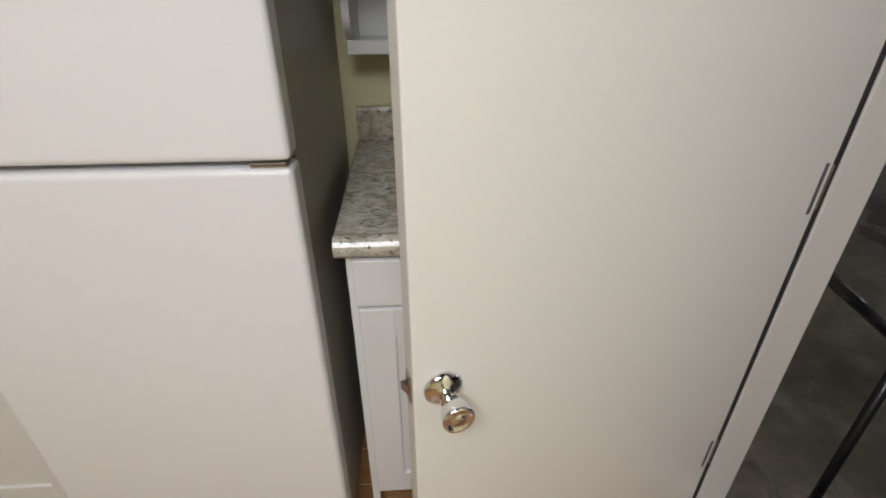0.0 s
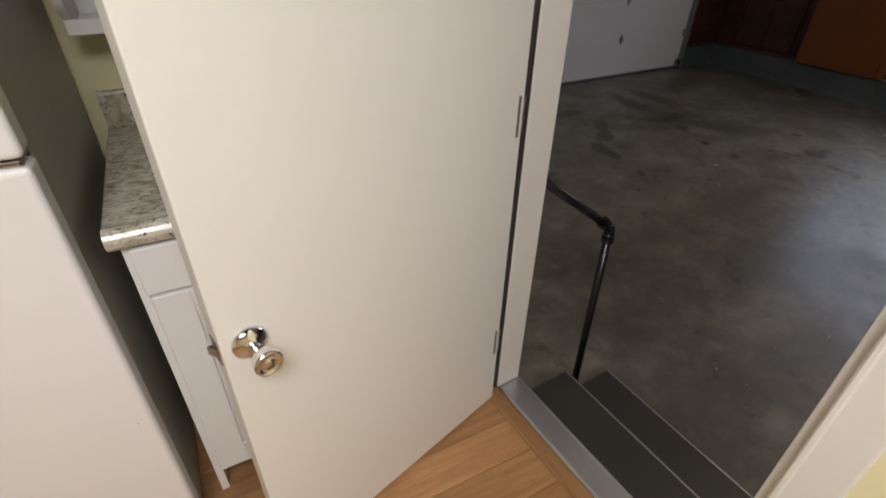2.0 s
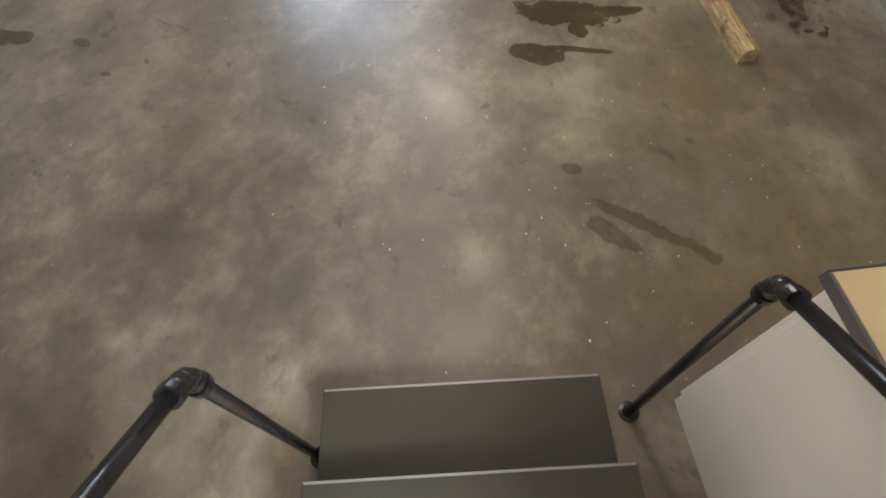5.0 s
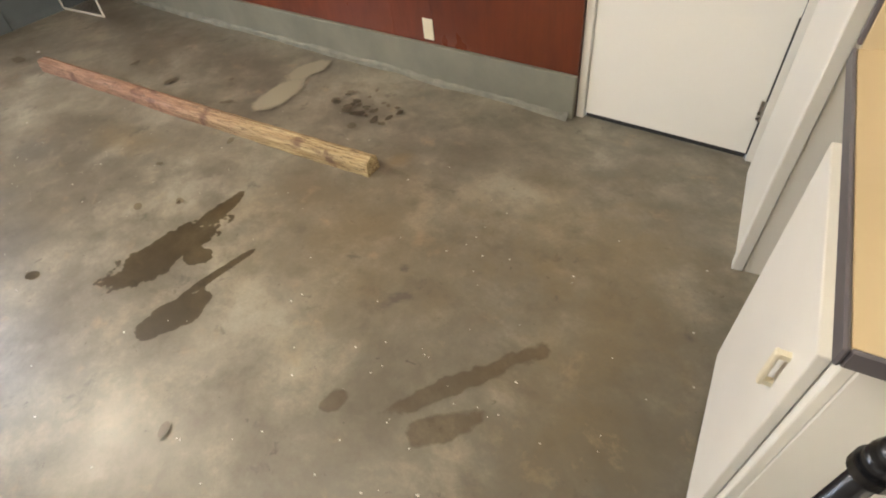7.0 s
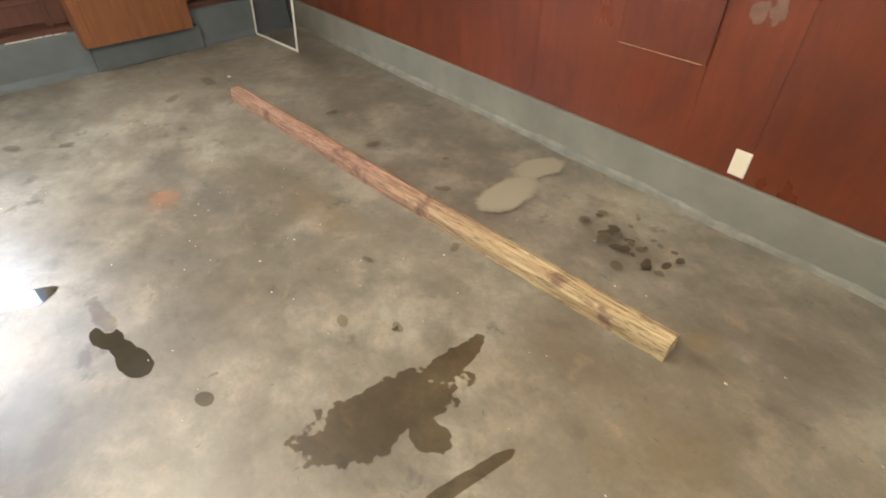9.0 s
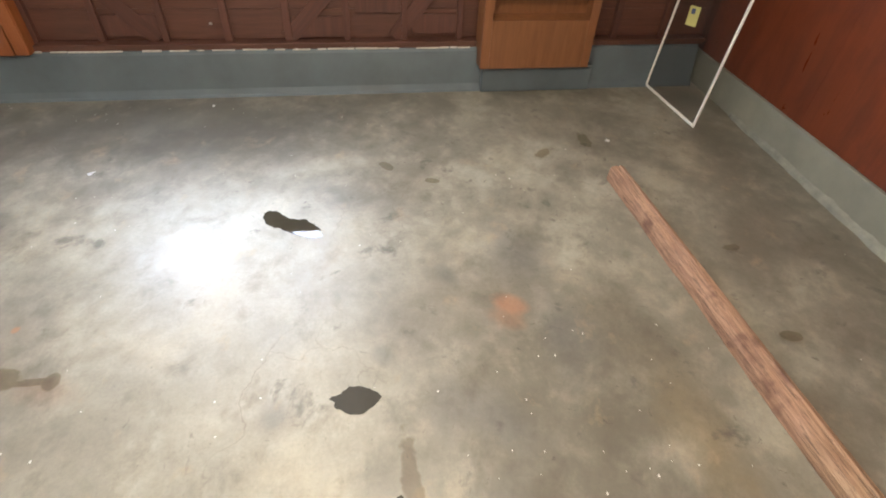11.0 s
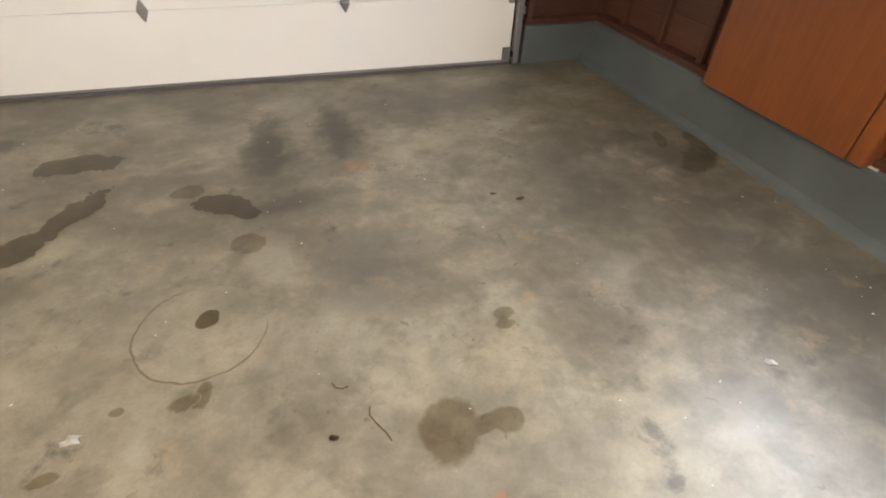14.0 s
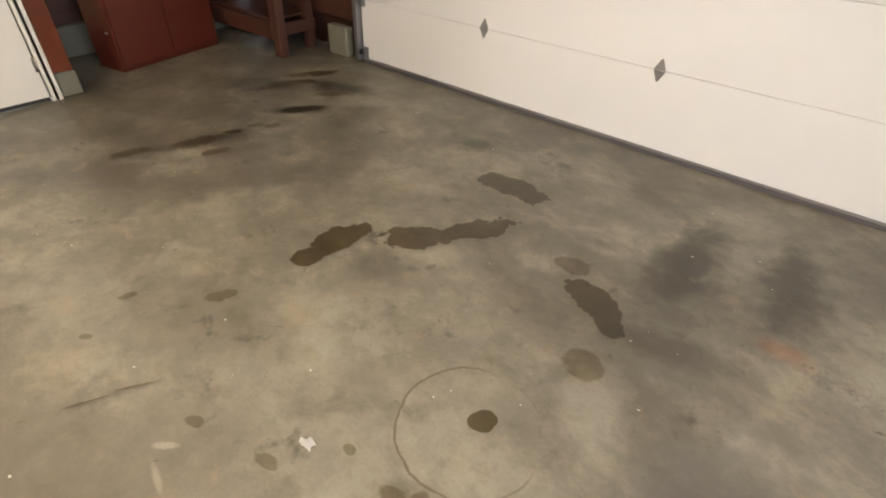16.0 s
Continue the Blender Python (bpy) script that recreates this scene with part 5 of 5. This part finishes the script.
def puddle(lobes, seed, amp, label, material=None, cell=0.009, name="wet_patch", freq=9.0):
    """An irregular thin film: lobes of (x, y, rx, ry, degrees), with an edge broken by noise."""
    xs0, xs1 = min(l[0] - l[2] - l[3] for l in lobes) - 0.05, max(l[0] + l[2] + l[3] for l in lobes) + 0.05
    ys0, ys1 = min(l[1] - l[2] - l[3] for l in lobes) - 0.05, max(l[1] + l[2] + l[3] for l in lobes) + 0.05

    def field(x, y):
        best = -9.0
        for cx, cy, rx, ry, a in lobes:
            c, s = math.cos(radians(a)), math.sin(radians(a))
            u, w = ((x - cx) * c + (y - cy) * s) / rx, (-(x - cx) * s + (y - cy) * c) / ry
            best = max(best, 1.0 - math.hypot(u, w))
        n = noise.noise(Vector((x * freq, y * freq, seed))) + 0.5 * noise.noise(Vector((x * freq * 2.7, y * freq * 2.7, seed + 5))) + 0.38 * noise.noise(Vector((x * freq * 6.5, y * freq * 6.5, seed + 9)))
        return best + amp * n + SPREAD[(material or M_WET).name]

    lifts[0] += 1
    lift = GZ + 0.0010 + 0.00012 * lifts[0]
    nx, ny = int((xs1 - xs0) / cell) + 2, int((ys1 - ys0) / cell) + 2
    f = [[field(xs0 + i * cell, ys0 + j * cell) for j in range(ny)] for i in range(nx)]
    verts, faces, index, film = [], [], {}, []

    def vert(p):
        key = (round(p[0], 5), round(p[1], 5))
        if key not in index:
            index[key] = len(verts)
            verts.append((p[0], p[1], lift))
            film.append(p[2])
        return index[key]

    for i in range(nx - 1):
        for j in range(ny - 1):
            cs = [(i, j), (i + 1, j), (i + 1, j + 1), (i, j + 1)]
            poly = []
            for k in range(4):
                (a, b), (c, d) = cs[k], cs[(k + 1) % 4]
                fa, fb = f[a][b], f[c][d]
                if fa > 0:
                    poly.append((xs0 + a * cell, ys0 + b * cell, fa))
                if (fa > 0) != (fb > 0):
                    t = fa / (fa - fb)
                    poly.append((xs0 + (a + t * (c - a)) * cell, ys0 + (b + t * (d - b)) * cell, 0.0))
            if len(poly) > 2:
                ids = []
                for p in poly:
                    q = vert(p)
                    if q not in ids:
                        ids.append(q)
                if len(ids) > 2:
                    faces.append(ids)
    me = bpy.data.meshes.new(name)
    me.from_pydata(verts, [], faces)
    me.attributes.new("film", 'FLOAT', 'POINT').data.foreach_set("value", film)
    me.materials.append(material or M_WET)
    ob = new(name, me)
    return tagged(ob, label, "wet patch", "wet patches on the garage floor")


PATCH = "dark damp patch soaked into the concrete"
puddle([(2.955, -1.62, 0.28, 0.115, 84), (2.975, -1.90, 0.15, 0.045, 88), (2.82, -1.68, 0.08, 0.05, 20)], 1.3, 0.42, PATCH)
puddle([(2.605, -1.43, 0.16, 0.085, 75), (2.635, -1.66, 0.20, 0.022, 82)], 2.6, 0.28, PATCH)
puddle([(3.845, -1.030, 0.085, 0.045, 20), (3.755, -1.058, 0.08, 0.036, 15), (3.675, -1.075, 0.085, 0.050, 15)], 3.1, 0.16, "glossy dark puddle of standing water", M_WATER, name="puddle")
puddle([(4.00, -1.04, 0.13, 0.045, 5)], 3.6, 0.5, PATCH, M_DAMP)
puddle([(3.365, -1.206, 0.035, 0.028, 20)], 4.4, 0.25, "small dark wet spot on the concrete")
puddle([(5.205, -0.55, 0.125, 0.060, 62), (5.275, -0.42, 0.085, 0.045, 50)], 5.2, 0.32, "shallow puddle of water mirroring the window", M_WATER, name="puddle")
puddle([(4.255, -0.856, 0.085, 0.055, 80)], 6.1, 0.4, "small puddle of dark water", M_WATER, name="puddle")
puddle([(4.54, 0.655, 0.115, 0.088, 70), (4.64, 0.65, 0.08, 0.032, 10), (4.725, 0.645, 0.052, 0.048, 0)], 7.7, 0.20, "damp patch shaped like a footprint", M_DAMP)
puddle([(4.385, 0.375, 0.078, 0.050, 95), (4.378, 0.26, 0.07, 0.014, 95), (4.378, 0.19, 0.034, 0.026, 0)], 8.2, 0.25, "damp patch shaped like a footprint", M_DAMP)
puddle([(3.83, 2.02, 0.14, 0.07, -20), (3.93, 1.95, 0.08, 0.05, -40)], 9.4, 0.35, PATCH)
puddle([(3.665, 2.17, 0.085, 0.05, 0)], 10.3, 0.4, PATCH, M_DAMP)
puddle([(3.935, 1.70, 0.075, 0.06, -20)], 11.8, 0.35, PATCH, M_DAMP)
puddle([(3.09, 2.55, 0.17, 0.09, -8), (3.22, 2.55, 0.10, 0.06, 0)], 12.9, 0.50, PATCH)
puddle([(3.02, 1.87, 0.16, 0.09, 25), (3.20, 2.10, 0.16, 0.07, 55)], 13.5, 0.50, PATCH)
puddle([(2.765, 1.62, 0.17, 0.085, 80), (2.77, 1.48, 0.11, 0.07, 80)], 14.6, 0.35, PATCH)
puddle([(4.87, 1.065, 0.042, 0.03, 0), (4.86, 1.015, 0.035, 0.022, 0)], 15.1, 0.35, PATCH, M_DAMP)
puddle([(3.807, 1.299, 0.045, 0.036, 70)], 16.2, 0.35, "small dark wet spot on the concrete")
puddle([(1.50, -1.81, 0.28, 0.038, 57)], 17.3, 0.45, PATCH, M_DAMP)
puddle([(1.45, -1.665, 0.11, 0.045, 50)], 18.1, 0.45, PATCH, M_DAMP)
puddle([(1.80, -1.527, 0.05, 0.035, 60)], 19.9, 0.45, PATCH, M_DAMP)
puddle([(6.36, 1.89, 0.16, 0.11, 60)], 20.4, 0.45, PATCH, M_DAMP)
# trail of damp blots across the back of the garage
for k, (x, y, rx, ry, deg) in enumerate(((1.456, 2.415, 0.11, 0.045, 55), (1.53, 2.53, 0.08, 0.032, 50), (1.556, 2.157, 0.065, 0.034, 60), (1.474, 2.085, 0.05, 0.03, 60), (1.467, 1.945, 0.065, 0.035, 60),
                                         (1.433, 1.712, 0.15, 0.055, 75), (1.62, 1.72, 0.09, 0.03, 70), (1.29, 1.39, 0.11, 0.040, 75), (0.99, 2.99, 0.17, 0.055, 60), (1.0, 2.63, 0.19, 0.06, 70), (0.92, 2.84, 0.10, 0.05, 50), (1.404, 2.761, 0.12, 0.04, 60))):
    puddle([(x, y, rx, ry, deg)], 100 + k, 0.55, "ragged damp blot in a trail across the concrete", M_WET if k % 4 == 0 else M_DAMP)
for k, (x, y, rx, ry, deg) in enumerate(((3.153, 0.733, 0.035, 0.024, 20), (2.454, 0.852, 0.035, 0.016, 70), (2.555, 0.661, 0.022, 0.013, 40), (2.717, 1.084, 0.06, 0.03, 60), (3.411, 0.793, 0.045, 0.024, 10), (3.82, 0.975, 0.055, 0.026, 75),
                                         (3.765, 0.952, 0.05, 0.03, 10), (3.57, 0.97, 0.02, 0.014, 0), (6.27, 2.14, 0.10, 0.035, 70), (6.46, 2.05, 0.12, 0.05, 80))):
    puddle([(x, y, rx, ry, deg)], 130 + k, 0.5, "small faint damp blot on the concrete", M_DAMP, 0.007)
puddle([(2.825, 0.52, 0.11, 0.004, 65), (2.895, 0.68, 0.075, 0.004, 58)], 150.2, 0.6, "hairline crack with dirt in the concrete", M_DAMP, 0.004, "floor_crack")
puddle([(3.655, -3.11, 0.16, 0.090, 80), (3.585, -2.81, 0.21, 0.105, 98)], 151.4, 0.22, "pale dried patch on the concrete", M_PALE, name="dried_patch")
for k, (x, y, r) in enumerate(((3.21, -1.86, 0.03), (3.836, -2.581, 0.045), (4.456, -2.579, 0.045), (3.427, -2.323, 0.035), (3.368, -1.723, 0.032), (3.61, -1.986, 0.028), (4.05, -2.80, 0.025), (5.0, -2.62, 0.04), (5.9, -1.9, 0.07), (6.05, -2.2, 0.08), (5.75, -0.95, 0.05), (5.6, -1.2, 0.04), (2.2, -1.15, 0.03))):
    puddle([(x, y, r, r * 0.55, 40 * k)], 30 + k, 0.5, "small dark wet spot on the concrete", M_DAMP)
rng = random.Random(11)
DRIP = (2.945, -2.97)
for k in range(30):
    a, r = rng.uniform(0, 6.28), 0.24 * math.sqrt(rng.random())
    s0 = rng.uniform(0.012, 0.034)
    puddle([(DRIP[0] + r * math.cos(a) * 1.05, DRIP[1] + r * math.sin(a) * 0.9, s0, s0 * rng.uniform(0.5, 0.8), rng.uniform(0, 180))], 50 + k, 0.5, "small dark drip spot on the concrete", M_WET if k % 2 == 0 else M_DAMP, 0.006)

# flecks of paint, plaster and wood dust
M_FLECK = painted("pale_flecks", (0.70, 0.68, 0.62), 0.7, 0.2)
verts, faces = [], []
rng = random.Random(23)
spots = [(1.2 + 5.2 * rng.random(), -3.2 + 6.3 * rng.random()) for _ in range(150)] + [(1.5 + rng.gauss(0, 0.55), -1.55 + rng.gauss(0, 0.5)) for _ in range(90)] + [(6.5 - abs(rng.gauss(0, 0.12)), rng.uniform(-1.4, 2.5)) for _ in range(24)] + [(3.9 + rng.gauss(0, 0.5), -1.6 + rng.gauss(0, 0.4)) for _ in range(40)]
for x, y in spots:
    r = rng.choice((0.003, 0.004, 0.005, 0.007))
    a0, b0 = rng.uniform(0, 6.28), len(verts)
    for k in range(5):
        q = r * rng.uniform(0.5, 1.2)
        verts.append((x + q * math.cos(a0 + k * 1.2566), y + 0.6 * q * math.sin(a0 + k * 1.2566), GZ + 0.0012))
    verts.append((x, y, GZ + 0.004))
    for k in range(5):
        faces.append((b0 + k, b0 + (k + 1) % 5, b0 + 5))
me = bpy.data.meshes.new("floor_flecks")
me.from_pydata(verts, [], faces)
me.materials.append(M_FLECK)
tagged(new("floor_flecks", me), "scattered pale flecks of debris on the concrete", "debris", kind="stuff")


def scrap(x, y, r, seed, label, material, name="paper_scrap"):
    rg = random.Random(seed)
    bm = bmesh.new()
    ring = []
    for k in range(10):
        q = r * rg.uniform(0.55, 1.15)
        ring.append(bm.verts.new((x + q * math.cos(k * 0.628), y + 0.7 * q * math.sin(k * 0.628), GZ + rg.uniform(0.001, 0.008))))
    mid = bm.verts.new((x, y, GZ + 0.010))
    for k in range(10):
        bm.faces.new((ring[k], ring[(k + 1) % 10], mid))
    bmesh.ops.solidify(bm, geom=bm.faces[:], thickness=0.001)
    tagged(part(name, bm, material), label, "scrap")


M_SCRAP = painted("white_paper", (0.72, 0.71, 0.70), 0.7, 0.1)
M_SMEAR = painted("pale_brown_filler", (0.20, 0.105, 0.062), 0.6, 0.4, 60, 0.2, big=30)
M_LEAF = painted("dry_brown_leaf", (0.10, 0.055, 0.025), 0.7, 0.3)
scrap(3.462, 0.905, 0.030, 1, "crumpled white paper scrap on the floor", M_SCRAP)
scrap(6.05, -2.35, 0.022, 2, "small white paper scrap on the floor", M_SCRAP)
scrap(6.52, 0.20, 0.018, 3, "small white paper scrap near the curb", M_SCRAP)
scrap(5.70, 0.62, 0.025, 4, "small white paint chip on the floor", M_SCRAP)
scrap(5.22, 1.75, 0.022, 5, "dry brown leaf curled on the floor", M_LEAF, "dry_leaf")
scrap(5.10, 1.82, 0.018, 6, "dry brown leaf curled on the floor", M_LEAF, "dry_leaf")
scrap(3.21, -1.85, 0.022, 7, "dry brown leaf curled on the floor", M_LEAF, "dry_leaf")
scrap(4.20, 0.72, 0.020, 8, "dry brown leaf curled on the floor", M_LEAF, "dry_leaf")


def twig(points, label):
    """A thin curled bit of dry stem lying on the concrete."""
    bm = bmesh.new()
    for (x0, y0), (x1, y1) in zip(points, points[1:]):
        add_tube(bm, Vector((x0, y0, GZ + 0.0024)), Vector((x1, y1, GZ + 0.0024)), 0.0021, 8)
        bmesh.ops.create_uvsphere(bm, u_segments=8, v_segments=5, radius=0.0023, matrix=Matrix.Translation((x1, y1, GZ + 0.0024)))
    tagged(part("dry_twig", bm, M_LEAF), label, "twig")


twig([(4.213, 0.915), (4.222, 0.895), (4.242, 0.886), (4.262, 0.890)], "short curled dry twig on the concrete")
twig([(4.318, 0.800), (4.312, 0.770), (4.330, 0.735), (4.352, 0.700), (4.362, 0.672)], "thin crooked dry twig on the concrete")

# lint and chips on the east wall and along its sill
for yy, zz, r in ((0.18, -0.035, 0.016), (0.52, -0.110, 0.010), (-0.36, -0.118, 0.014), (-1.42, -0.115, 0.009)):
    bm = bmesh.new()
    rg = random.Random(int(yy * 100))
    ring = [bm.verts.new((0.0, r * rg.uniform(0.5, 1.2) * math.cos(k * 0.785), 0.6 * r * rg.uniform(0.5, 1.2) * math.sin(k * 0.785))) for k in range(8)]
    bmesh.ops.solidify(bm, geom=[bm.faces.new(ring)], thickness=0.004)
    ob = part("paint_chip", bm, M_SCRAP)
    ob.matrix_world = EF @ pose(WX + (0.046 if zz > -0.08 else -0.038), yy, zz)
    if zz > -0.08:
        tagged(ob, "small white chip stuck to the redwood boards", "paint chip", "paint chips at the east wall")
    else:
        ob.matrix_world = EF @ pose(XE + 0.055, yy, GZ + 0.291, 0, 80, 0)
        tagged(ob, "small white chip lying on the curb", "paint chip", "paint chips at the east wall")
# pale smears on the plywood wall
for x, z, w, h in ((2.937, 0.425, 0.035, 0.05), (2.872, 0.440, 0.030, 0.055)):
    bm = bmesh.new()
    rg = random.Random(int(x * 1000))
    ring = []
    for k in range(14):
        q = rg.uniform(0.65, 1.15)
        ring.append(bm.verts.new((x + w * q * math.cos(k * 0.4488), YS + 0.0008, z + h * q * math.sin(k * 0.4488))))
    bm.faces.new(ring)
    part("filler_smear", bm, M_SMEAR, SW, "pale filler smear")

# ---- kitchen floor planks ----
plank_meshes = []
for L in (0.9, 1.2):
    bm = box(0.0, L - 0.0015, 0.0, 0.1265, -0.008, 0.0, 0.0012, 1)
    me = bpy.data.meshes.new("plank")
    bm.to_mesh(me)
    bm.free()
    me.materials.append(M_PLANK)
    plank_meshes.append((L, me))
rng = random.Random(5)
y = -2.96
while y < -0.02:
    x = 0.10
    while x > -2.0:
        L, me = plank_meshes[rng.randrange(2)]
        x -= L
        ob = new("plank", me)
        ob.parent = kitchen_floor
        ob.location = (x, y, 0.0)
    y += 0.128
